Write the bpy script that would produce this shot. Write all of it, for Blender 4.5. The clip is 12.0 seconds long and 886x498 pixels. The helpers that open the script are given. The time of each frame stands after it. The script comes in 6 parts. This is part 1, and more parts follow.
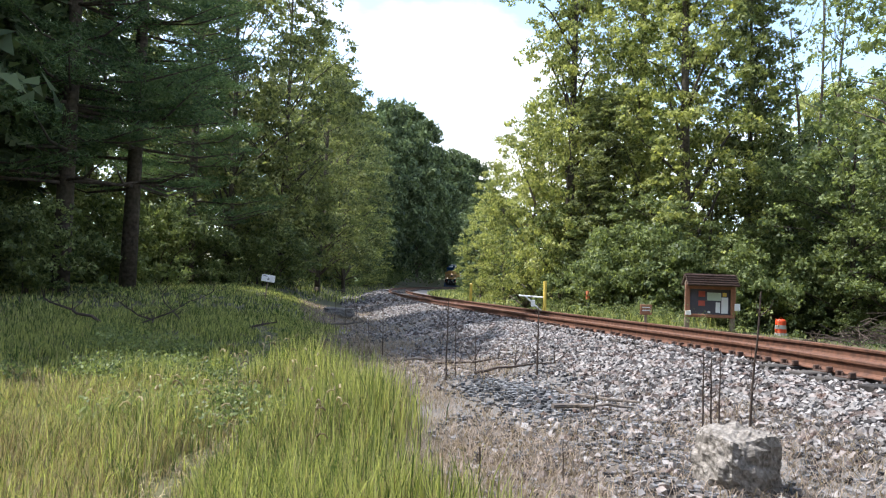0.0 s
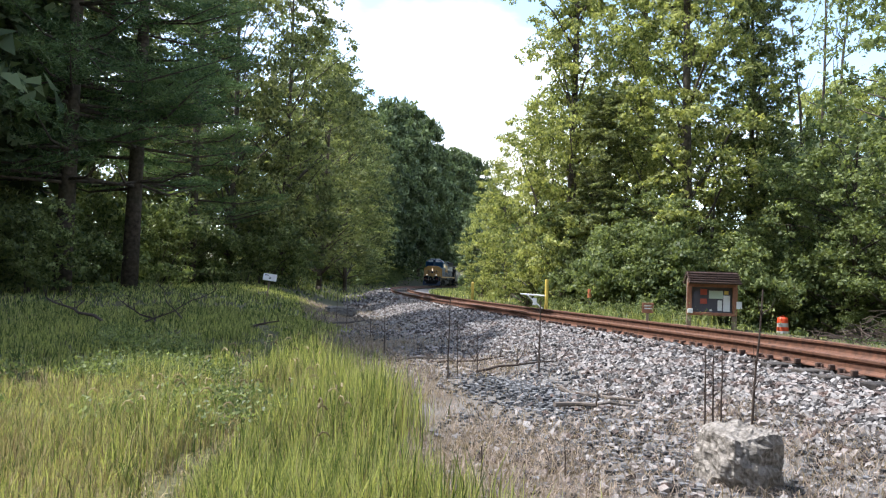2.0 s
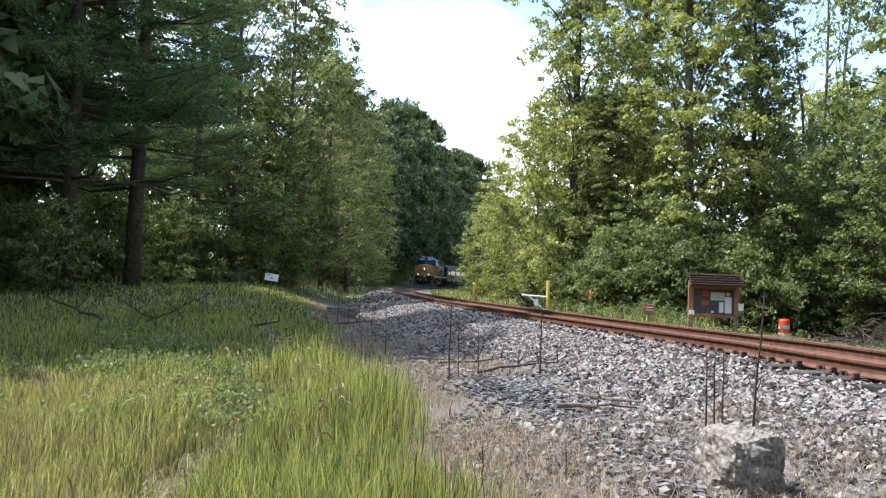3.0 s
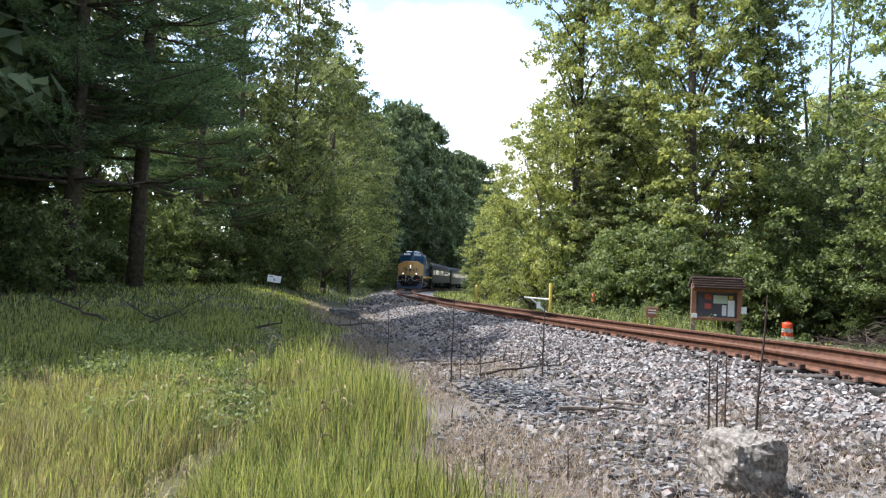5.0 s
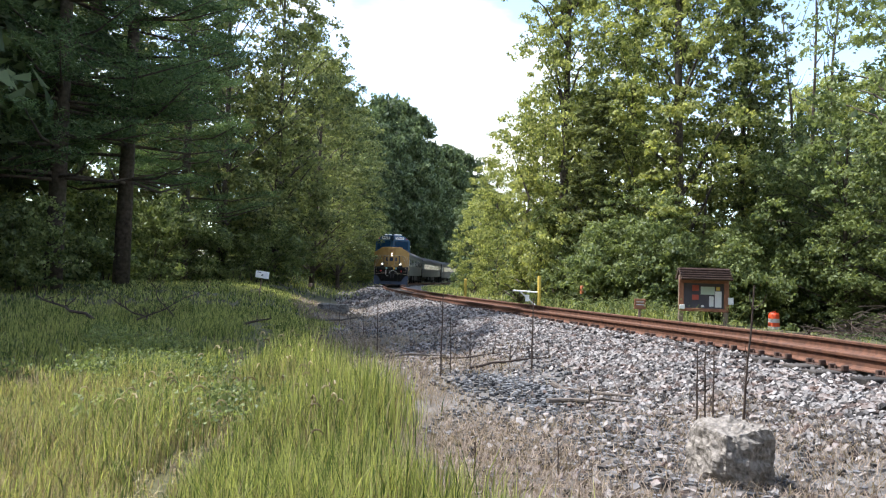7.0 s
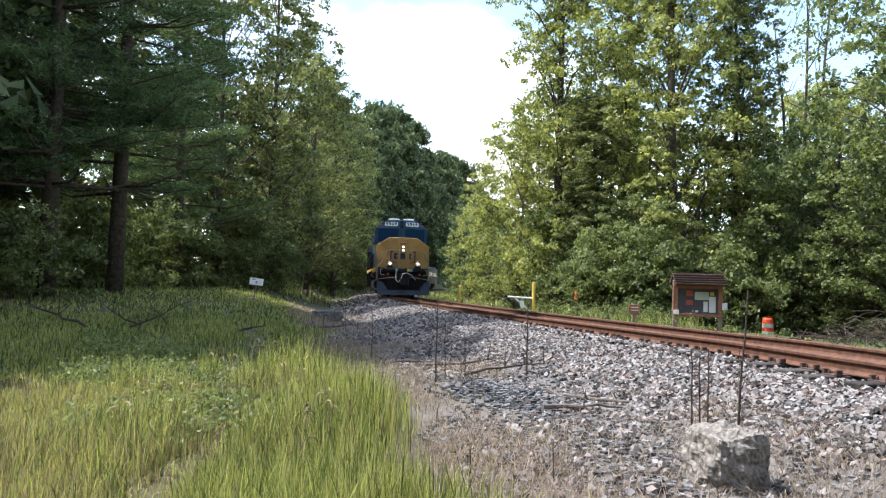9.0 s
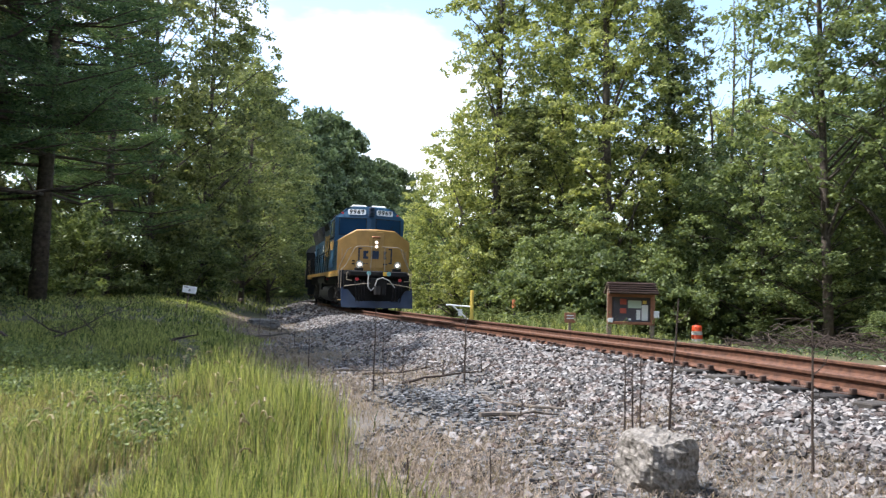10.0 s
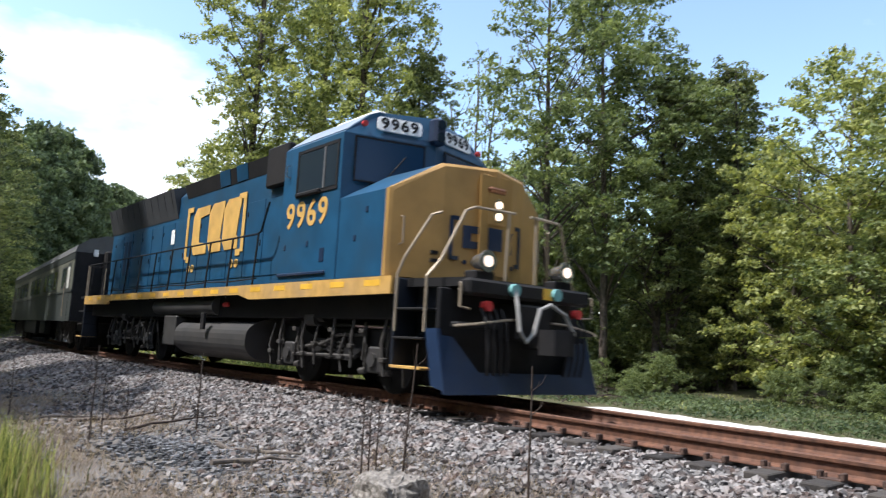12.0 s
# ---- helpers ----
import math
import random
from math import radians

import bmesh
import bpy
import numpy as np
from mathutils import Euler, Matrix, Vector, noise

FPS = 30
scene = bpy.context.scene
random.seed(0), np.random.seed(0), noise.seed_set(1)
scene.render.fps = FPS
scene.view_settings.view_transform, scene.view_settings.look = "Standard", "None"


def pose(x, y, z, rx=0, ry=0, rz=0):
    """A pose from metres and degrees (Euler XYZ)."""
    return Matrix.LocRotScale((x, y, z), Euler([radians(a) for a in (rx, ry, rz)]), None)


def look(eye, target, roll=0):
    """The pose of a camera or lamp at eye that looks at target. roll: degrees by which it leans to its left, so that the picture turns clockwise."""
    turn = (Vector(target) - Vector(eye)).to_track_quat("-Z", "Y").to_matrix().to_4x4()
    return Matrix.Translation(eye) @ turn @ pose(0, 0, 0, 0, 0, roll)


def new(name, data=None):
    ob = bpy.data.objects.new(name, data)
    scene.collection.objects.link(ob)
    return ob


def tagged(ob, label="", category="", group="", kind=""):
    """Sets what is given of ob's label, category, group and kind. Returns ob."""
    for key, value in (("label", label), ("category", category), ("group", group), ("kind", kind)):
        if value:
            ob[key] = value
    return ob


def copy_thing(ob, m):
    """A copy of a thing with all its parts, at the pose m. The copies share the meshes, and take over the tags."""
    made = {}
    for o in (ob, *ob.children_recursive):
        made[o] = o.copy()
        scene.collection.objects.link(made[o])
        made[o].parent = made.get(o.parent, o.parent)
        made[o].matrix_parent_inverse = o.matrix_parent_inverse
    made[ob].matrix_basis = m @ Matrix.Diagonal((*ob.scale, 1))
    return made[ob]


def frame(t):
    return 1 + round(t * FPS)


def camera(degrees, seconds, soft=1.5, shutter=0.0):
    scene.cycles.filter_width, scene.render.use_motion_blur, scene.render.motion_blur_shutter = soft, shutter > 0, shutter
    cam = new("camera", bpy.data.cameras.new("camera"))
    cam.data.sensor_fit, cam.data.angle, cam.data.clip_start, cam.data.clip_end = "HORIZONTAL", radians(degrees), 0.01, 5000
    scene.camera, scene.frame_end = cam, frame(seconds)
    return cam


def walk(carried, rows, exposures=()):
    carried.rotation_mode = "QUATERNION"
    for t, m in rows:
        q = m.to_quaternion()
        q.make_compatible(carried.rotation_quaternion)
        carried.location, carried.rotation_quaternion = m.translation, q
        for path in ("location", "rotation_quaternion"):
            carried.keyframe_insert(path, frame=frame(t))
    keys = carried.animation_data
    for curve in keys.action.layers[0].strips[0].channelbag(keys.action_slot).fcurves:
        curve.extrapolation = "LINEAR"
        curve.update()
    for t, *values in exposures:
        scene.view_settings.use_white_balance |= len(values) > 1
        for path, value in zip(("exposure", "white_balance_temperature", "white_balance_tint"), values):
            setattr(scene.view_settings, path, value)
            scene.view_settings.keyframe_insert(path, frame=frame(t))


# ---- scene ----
cam = camera(62.12, 12.0, soft=1.2, shutter=0.3)
EYE = (0.0, 0.0, 1.6)
# seconds, yaw, pitch, lean to the left
PATH = [
    (0.0, 0.000, 2.409, 2.095),
    (0.5, 0.028, 2.469, 2.083),
    (1.0, 0.070, 2.475, 2.067),
    (1.5, 0.096, 2.392, 1.957),
    (2.0, 0.118, 2.297, 1.971),
    (2.5, 0.208, 2.322, 2.221),
    (3.0, 0.241, 2.346, 2.183),
    (5.0, 0.452, 2.505, 2.383),
    (5.5, 0.301, 2.383, 2.095),
    (6.0, -0.005, 2.244, 1.904),
    (6.5, -0.216, 2.103, 1.755),
    (7.0, -0.460, 2.070, 1.797),
    (9.0, -0.877, 2.571, 1.591),
    (9.5, -2.832, 2.929, 1.709),
    (10.0, -5.625, 3.352, 1.684),
    (10.5, -10.474, 4.132, 1.588),
    (11.0, -14.904, 4.916, 1.880),
    (11.5, -19.676, 5.823, 2.687),
    (12.0, -25.012, 7.432, 3.048),
]
walk(cam, [(t, pose(*EYE, 90 + pitch, 0, yaw) @ pose(0, 0, 0, 0, 0, lean)) for t, yaw, pitch, lean in PATH],
     exposures=[(0.0, 0.95), (9.0, 0.95), (10.5, 0.82), (12.0, 0.54)])

# ---- light ----
SUN_ELEV, SUN_LEFT = 59.0, 84.0      # degrees above the horizon, and to the left of the +y axis
sun_dir = Vector((-math.sin(radians(SUN_LEFT)) * math.cos(radians(SUN_ELEV)),
                  math.cos(radians(SUN_LEFT)) * math.cos(radians(SUN_ELEV)), math.sin(radians(SUN_ELEV))))
sun = new("sun", bpy.data.lights.new("sun", "SUN"))
sun.data.energy, sun.data.angle, sun.data.color = 5.0, radians(0.6), (1.0, 0.97, 0.96)
sun.matrix_world = look((0, 0, 0), -sun_dir) @ Matrix.Identity(4)
sun.location = sun_dir * 100

world = bpy.data.worlds.new("sky")
scene.world = world
world.use_nodes = True
wn, wl = world.node_tree.nodes, world.node_tree.links
wn.clear()
w_out = wn.new("ShaderNodeOutputWorld")
w_bg = wn.new("ShaderNodeBackground")
w_sky = wn.new("ShaderNodeTexSky")
w_sky.sky_type, w_sky.sun_disc = "NISHITA", False
w_sky.sun_elevation, w_sky.sun_rotation = radians(SUN_ELEV), radians(-SUN_LEFT)
w_sky.air_density, w_sky.dust_density, w_sky.ozone_density = 1.0, 0.8, 1.2
w_geo = wn.new("ShaderNodeTexCoord")
w_map = wn.new("ShaderNodeMapping")
w_map.inputs["Scale"].default_value = (1.0, 1.0, 2.2)
w_map.inputs["Location"].default_value = (0.35, 0.2, 0.0)
w_noise = wn.new("ShaderNodeTexNoise")
w_noise.inputs["Scale"].default_value = 1.7
w_noise.inputs["Detail"].default_value = 7.0
w_noise.inputs["Roughness"].default_value = 0.52
w_ramp = wn.new("ShaderNodeValToRGB")
w_ramp.color_ramp.elements[0].position, w_ramp.color_ramp.elements[1].position = 0.47, 0.61
w_mix = wn.new("ShaderNodeMix")
w_mix.data_type = "RGBA"
w_mix.inputs["B"].default_value = (9.4, 9.7, 10.0, 1.0)
wl.new(w_geo.outputs["Generated"], w_map.inputs["Vector"])
wl.new(w_map.outputs["Vector"], w_noise.inputs["Vector"])
wl.new(w_noise.outputs["Fac"], w_ramp.inputs["Fac"])
wl.new(w_ramp.outputs["Color"], w_mix.inputs["Factor"])
w_gain = wn.new("ShaderNodeVectorMath")
w_gain.operation = "SCALE"
w_gain.inputs["Scale"].default_value = 1.6
wl.new(w_sky.outputs["Color"], w_gain.inputs[0])
wl.new(w_gain.outputs["Vector"], w_mix.inputs["A"])
wl.new(w_mix.outputs["Result"], w_bg.inputs["Color"])
w_bg.inputs["Strength"].default_value = 0.15
wl.new(w_bg.outputs["Background"], w_out.inputs["Surface"])

# ---- materials ----
def rgb(c):
    return (c[0], c[1], c[2], 1.0)


def material(name, dark, light, scale=8.0, rough=0.7, metal=0.0, bump=0.2, island=0.0, per_object=0.0,
             stain=None, stain_scale=1.2, stain_amount=0.35, leaf=0.0, spec=0.4, coat=0.0):
    """A surface with grain at one scale, stains at a larger one, fine relief and a difference from piece to piece."""
    m = bpy.data.materials.new(name)
    m.use_nodes = True
    n, l = m.node_tree.nodes, m.node_tree.links
    b = n["Principled BSDF"]
    pos = n.new("ShaderNodeTexCoord")
    grain = n.new("ShaderNodeTexNoise")
    grain.inputs["Scale"].default_value, grain.inputs["Detail"].default_value = scale, 6.0
    l.new(pos.outputs["Object"], grain.inputs["Vector"])
    ramp = n.new("ShaderNodeValToRGB")
    ramp.color_ramp.elements[0].position, ramp.color_ramp.elements[1].position = 0.3, 0.7
    ramp.color_ramp.elements[0].color, ramp.color_ramp.elements[1].color = rgb(dark), rgb(light)
    fac = grain.outputs["Fac"]
    if island or per_object:
        geo = n.new("ShaderNodeNewGeometry")
        info = n.new("ShaderNodeObjectInfo")
        mixf = n.new("ShaderNodeMix")
        mixf.inputs["Factor"].default_value = island or per_object
        l.new(fac, mixf.inputs["A"])
        l.new(geo.outputs["Random Per Island"] if island else info.outputs["Random"], mixf.inputs["B"])
        fac = mixf.outputs["Result"]
    l.new(fac, ramp.inputs["Fac"])
    col = ramp.outputs["Color"]
    if stain:
        big = n.new("ShaderNodeTexNoise")
        big.inputs["Scale"].default_value, big.inputs["Detail"].default_value = stain_scale, 4.0
        l.new(pos.outputs["Object"], big.inputs["Vector"])
        r2 = n.new("ShaderNodeValToRGB")
        r2.color_ramp.elements[0].position, r2.color_ramp.elements[1].position = 0.45, 0.68
        r2.color_ramp.elements[1].color = (stain_amount,) * 3 + (1,)
        l.new(big.outputs["Fac"], r2.inputs["Fac"])
        mx = n.new("ShaderNodeMix")
        mx.data_type = "RGBA"
        mx.inputs["B"].default_value = rgb(stain)
        l.new(r2.outputs["Color"], mx.inputs["Factor"])
        l.new(col, mx.inputs["A"])
        col = mx.outputs["Result"]
    l.new(col, b.inputs["Base Color"])
    b.inputs["Roughness"].default_value, b.inputs["Metallic"].default_value = rough, metal
    b.inputs["Specular IOR Level"].default_value = spec
    b.inputs["Coat Weight"].default_value = coat
    if bump:
        bp = n.new("ShaderNodeBump")
        bp.inputs["Strength"].default_value, bp.inputs["Distance"].default_value = bump, 0.02
        l.new(grain.outputs["Fac"], bp.inputs["Height"])
        l.new(bp.outputs["Normal"], b.inputs["Normal"])
    if leaf:
        tr = n.new("ShaderNodeBsdfTranslucent")
        bright = n.new("ShaderNodeMix")
        bright.data_type, bright.blend_type = "RGBA", "MULTIPLY"
        bright.inputs["Factor"].default_value = 1.0
        bright.inputs["B"].default_value = (1.3, 1.28, 0.75, 1)
        l.new(col, bright.inputs["A"])
        l.new(bright.outputs["Result"], tr.inputs["Color"])
        mix = n.new("ShaderNodeMixShader")
        mix.inputs["Fac"].default_value = leaf
        l.new(b.outputs["BSDF"], mix.inputs[1])
        l.new(tr.outputs["BSDF"], mix.inputs[2])
        l.new(mix.outputs["Shader"], n["Material Output"].inputs["Surface"])
    return m


M_LEAF = material("broad_leaf", (0.062, 0.092, 0.042), (0.25, 0.30, 0.125), 0.5, 0.5, bump=0, island=0.4, leaf=0.45, spec=0.25)
M_LEAF_PALE = material("pale_leaf", (0.095, 0.13, 0.05), (0.42, 0.44, 0.165), 0.5, 0.5, bump=0, island=0.45, leaf=0.5, spec=0.25)
M_LEAF_DARK = material("dark_leaf", (0.058, 0.08, 0.04), (0.27, 0.30, 0.13), 0.4, 0.5, bump=0, island=0.4, leaf=0.45, spec=0.25)
# leaf green darkened to hold the shade of the deep wood
M_LEAF_SHADED = material("shaded_forest_leaf", (0.036, 0.06, 0.033), (0.145, 0.19, 0.09), 0.4, 0.55, bump=0, island=0.4, leaf=0.3, spec=0.2)
M_NEEDLE = material("pine_needle", (0.042, 0.082, 0.042), (0.15, 0.22, 0.10), 0.5, 0.55, bump=0, island=0.4, leaf=0.4, spec=0.2)
M_BARK = material("bark", (0.035, 0.026, 0.02), (0.12, 0.095, 0.075), 9, 0.9, bump=0.8, stain=(0.06, 0.07, 0.04), stain_scale=0.8)
M_SOIL = material("grassy_soil", (0.03, 0.035, 0.014), (0.10, 0.095, 0.042), 9.0, 0.95, bump=0.6, stain=(0.10, 0.085, 0.045), stain_scale=0.35, stain_amount=0.5)
M_GRASS = material("grass_blade", (0.05, 0.09, 0.028), (0.45, 0.47, 0.19), 0.8, 0.45, bump=0, island=0.6, leaf=0.5, spec=0.25)
M_DRY = material("dry_grass", (0.14, 0.108, 0.086), (0.355, 0.288, 0.238), 0.8, 0.8, bump=0, island=0.7, leaf=0.3)
M_STONE = material("ballast_stone", (0.04, 0.038, 0.039), (0.285, 0.273, 0.266), 30, 0.9, bump=0.12, island=0.75, stain=(0.21, 0.12, 0.085), stain_scale=5.0, stain_amount=0.35)
M_STONE1 = material("loose_ballast_stone", (0.04, 0.038, 0.039), (0.285, 0.273, 0.266), 30, 0.9, bump=0.4, per_object=0.75)
M_STRAW = material("field_straw", (0.14, 0.108, 0.065), (0.46, 0.39, 0.245), 0.8, 0.75, bump=0, island=0.7, leaf=0.35)
M_FINE = material("fine_grey_gravel", (0.04, 0.042, 0.046), (0.17, 0.175, 0.185), 30, 0.9, bump=0.4, island=0.75)
M_DRYSOIL = material("dry_soil", (0.06, 0.05, 0.042), (0.15, 0.13, 0.11), 9, 0.95, bump=0.9, stain=(0.14, 0.138, 0.135), stain_scale=0.9, stain_amount=0.7)
M_GRAVEL = material("gravel_bed", (0.05, 0.048, 0.047), (0.18, 0.172, 0.165), 22, 0.95, bump=1.0, stain=(0.13, 0.12, 0.11), stain_scale=0.7)
M_ROAD = material("gravel_road", (0.52, 0.50, 0.46), (0.68, 0.66, 0.62), 18, 0.95, bump=0.5, stain=(0.45, 0.43, 0.38))
M_RUST = material("rusty_steel", (0.065, 0.031, 0.021), (0.17, 0.079, 0.047), 12, 0.75, 0.15, 0.3, stain=(0.11, 0.06, 0.045), stain_scale=2.5)
M_PLATE = material("rusty_plate", (0.035, 0.022, 0.018), (0.10, 0.06, 0.045), 14, 0.85, bump=0.3)
M_TIE = material("creosoted_tie", (0.02, 0.018, 0.017), (0.07, 0.062, 0.055), 10, 0.9, bump=0.7, per_object=0.4)

# ---- helpers of this scene ----
def mesh_of(name, verts, faces, mats, smooth=False):
    me = bpy.data.meshes.new(name)
    me.from_pydata(verts, [], faces)
    for m in mats if isinstance(mats, (list, tuple)) else [mats]:
        me.materials.append(m)
    if smooth:
        me.polygons.foreach_set("use_smooth", np.ones(len(me.polygons), bool))
    me.update()
    return me


def polys(name, co, n, mat):
    """Many like polygons of n corners, from an array of corners."""
    me = bpy.data.meshes.new(name)
    co = np.ascontiguousarray(co, dtype=np.float32).reshape(-1, 3)
    count = len(co) // n
    me.vertices.add(len(co))
    me.vertices.foreach_set("co", co.ravel())
    me.loops.add(len(co))
    me.loops.foreach_set("vertex_index", np.arange(len(co), dtype=np.int32))
    me.polygons.add(count)
    me.polygons.foreach_set("loop_start", np.arange(0, len(co), n, dtype=np.int32))
    me.materials.append(mat)
    me.update(calc_edges=True)
    return me


def indexed(name, co, tri, mat, flat=False):
    """A mesh of triangles over shared corners."""
    me = bpy.data.meshes.new(name)
    co = np.ascontiguousarray(co, dtype=np.float32).reshape(-1, 3)
    tri = np.ascontiguousarray(tri, dtype=np.int32).reshape(-1, 3)
    me.vertices.add(len(co))
    me.vertices.foreach_set("co", co.ravel())
    me.loops.add(tri.size)
    me.loops.foreach_set("vertex_index", tri.ravel())
    me.polygons.add(len(tri))
    me.polygons.foreach_set("loop_start", np.arange(0, tri.size, 3, dtype=np.int32))
    me.materials.append(mat)
    me.update(calc_edges=True)
    if flat:
        me.shade_flat()
    return me


def part(name, bm, mat, parent, label="", m=None, smooth=False):
    """Links a bmesh (or a mesh) as one object under a thing or a part."""
    if isinstance(bm, bmesh.types.BMesh):
        me = bpy.data.meshes.new(name)
        bm.to_mesh(me)
        bm.free()
        if mat:
            me.materials.append(mat)
        if smooth:
            me.polygons.foreach_set("use_smooth", np.ones(len(me.polygons), bool))
    else:
        me = bm
    ob = new(name, me)
    ob.parent = parent
    if m is not None:
        ob.matrix_basis = m
    if label:
        ob["label"] = label
    return ob


def box(bm, x0, x1, y0, y1, z0, z1, bevel=0.0):
    """A box between two corners, with broken edges, added to bm."""
    g = bmesh.ops.create_cube(bm, size=1.0, matrix=Matrix.LocRotScale(
        ((x0 + x1) / 2, (y0 + y1) / 2, (z0 + z1) / 2), None, (abs(x1 - x0), abs(y1 - y0), abs(z1 - z0))))
    if bevel:
        edges = list({e for v in g["verts"] for e in v.link_edges})
        bmesh.ops.bevel(bm, geom=edges, offset=bevel, segments=1, affect="EDGES")
    return bm


def boxed(*a):
    return box(bmesh.new(), *a)


def tube(bm, pts, r0, r1=None, sides=6, cap=True):
    """A tapered tube along points."""
    pts = [Vector(p) for p in pts]
    r1 = r0 if r1 is None else r1
    rings = []
    side = None
    for i, p in enumerate(pts):
        d = (pts[min(i + 1, len(pts) - 1)] - pts[max(i - 1, 0)]).normalized()
        if side is None:
            side = d.orthogonal().normalized()
        side = (side - d * side.dot(d)).normalized()
        up = d.cross(side)
        r = r0 + (r1 - r0) * i / (len(pts) - 1)
        rings.append([bm.verts.new(p + (side * math.cos(a) + up * math.sin(a)) * r)
                      for a in (2 * math.pi * k / sides for k in range(sides))])
    for a, b in zip(rings, rings[1:]):
        for k in range(sides):
            bm.faces.new((a[k], a[(k + 1) % sides], b[(k + 1) % sides], b[k]))
    if cap:
        bm.faces.new(rings[0][::-1])
        bm.faces.new(rings[-1])
    return bm


def tubed(*a, **k):
    return tube(bmesh.new(), *a, **k)


def prism(bm, outline, axis, a, b):
    """Extrudes an outline of (u, v) from a to b along an axis: x takes (y, z), y takes (x, z), z takes (x, y)."""
    def at(u, v, w):
        return {"x": (w, u, v), "y": (u, w, v), "z": (u, v, w)}[axis]
    lo = [bm.verts.new(at(u, v, a)) for u, v in outline]
    hi = [bm.verts.new(at(u, v, b)) for u, v in outline]
    n = len(outline)
    bm.faces.new(lo)
    bm.faces.new(hi[::-1])
    for k in range(n):
        bm.faces.new((lo[k], hi[k], hi[(k + 1) % n], lo[(k + 1) % n]))
    bmesh.ops.recalc_face_normals(bm, faces=bm.faces)
    return bm


def prismed(*a):
    return prism(bmesh.new(), *a)


def smooth01(a, b, v):
    t = np.clip((np.asarray(v, float) - a) / (b - a), 0, 1)
    return t * t * (3 - 2 * t)


# ---- the line of the track: s runs away from the bend's near end ----
S0, S1, DS = -60.0, 330.0, 0.5
_s = np.arange(S0, S1 + DS, DS)
_a = radians(105.48) - 0.003985 * _s + 0.5 * 1.0e-5 * np.clip(_s, -60, 160) ** 2
_i0 = int(round(-S0 / DS))
_x = np.cumsum(np.cos(_a)) * DS
_y = np.cumsum(np.sin(_a)) * DS
_x += 5.126 - _x[_i0]
_y += 11.047 - _y[_i0]
RAIL_Z = 0.85


def rail_top(s):
    return RAIL_Z - 0.0051 * np.clip(s, 0, 150) + 0.011 * np.clip(s, -14, 0)


def track(s):
    """x, y, heading away from the bend and rail top at s."""
    return (np.interp(s, _s, _x), np.interp(s, _s, _y), np.interp(s, _s, _a), rail_top(s))


def beside(s, e, z=0.0):
    """A point e metres from the centre line towards the field, z above the rail top."""
    x, y, a, h = track(s)
    return (float(x - math.sin(a) * e), float(y + math.cos(a) * e), float(h + z))


def off_track(x, y):
    """Signed distance from the centre line (towards the field positive) and s."""
    x, y = np.asarray(x, float), np.asarray(y, float)
    shape = x.shape
    x, y = x.ravel(), y.ravel()
    e, s = np.empty(len(x)), np.empty(len(x))
    for i in range(0, len(x), 20000):
        dx, dy = x[i:i + 20000, None] - _x[None, ::2], y[i:i + 20000, None] - _y[None, ::2]
        k = np.argmin(dx * dx + dy * dy, 1) * 2
        e[i:i + 20000] = -(x[i:i + 20000] - _x[k]) * np.sin(_a[k]) + (y[i:i + 20000] - _y[k]) * np.cos(_a[k])
        s[i:i + 20000] = _s[k] + (x[i:i + 20000] - _x[k]) * np.cos(_a[k]) + (y[i:i + 20000] - _y[k]) * np.sin(_a[k])
    return e.reshape(shape), s.reshape(shape)


def ground_z(x, y, es=None):
    x, y = np.asarray(x, float), np.asarray(y, float)
    e, s = off_track(x, y) if es is None else es
    zr = rail_top(s)
    field = 0.92 * smooth01(5, 27, y + 0.25 * np.abs(x)) + 0.012 * np.clip(y - 30, 0, 60)
    field = field + 0.05 * np.sin(x * 0.9 + 1.3) * np.sin(y * 0.7) + 0.03 * np.sin(x * 2.3 + y * 1.7)
    ridge = 0.16 * np.exp(-((e - 4.3 - 0.25 * np.sin(s)) / 0.55) ** 2) * np.exp(-((s + 1.8) / 2.4) ** 2)
    near = ridge + np.minimum(zr - 0.75, 0.10 + 0.6 * smooth01(8, 40, s) - 0.10 * smooth01(0, 8, -s))
    left = near + (field - near) * smooth01(3.4, 9.0, e)
    right = zr - 0.42 - 0.5 * smooth01(6.5, 9.5, -e) * smooth01(4, 9, s) + 0.5 * smooth01(12, 30, -e)
    bed = np.where(e > 0, zr - 0.27 - (zr - 0.27 - left) * smooth01(1.65, 3.9, e),
                   zr - 0.27 - (zr - 0.27 - right) * smooth01(1.65, 3.2, -e))
    return np.where(np.abs(e) < 1.65, zr - 0.27, bed)


def field_edge(s):
    """How far from the centre line the meadow begins."""
    return 6.0 + 0.6 * (1 - smooth01(0, 6, s))


def gz(x, y):
    return float(ground_z(np.array([x]), np.array([y]))[0])


def polar(az, d):
    """A place d metres off, az degrees to the left of the view's first direction."""
    return -d * math.sin(radians(az)), d * math.cos(radians(az))


# ---- ground ----
def steps(edges):
    out = []
    for a, b, n in edges:
        out += list(np.linspace(a, b, n, endpoint=False))
    return np.array(out + [edges[-1][1]])


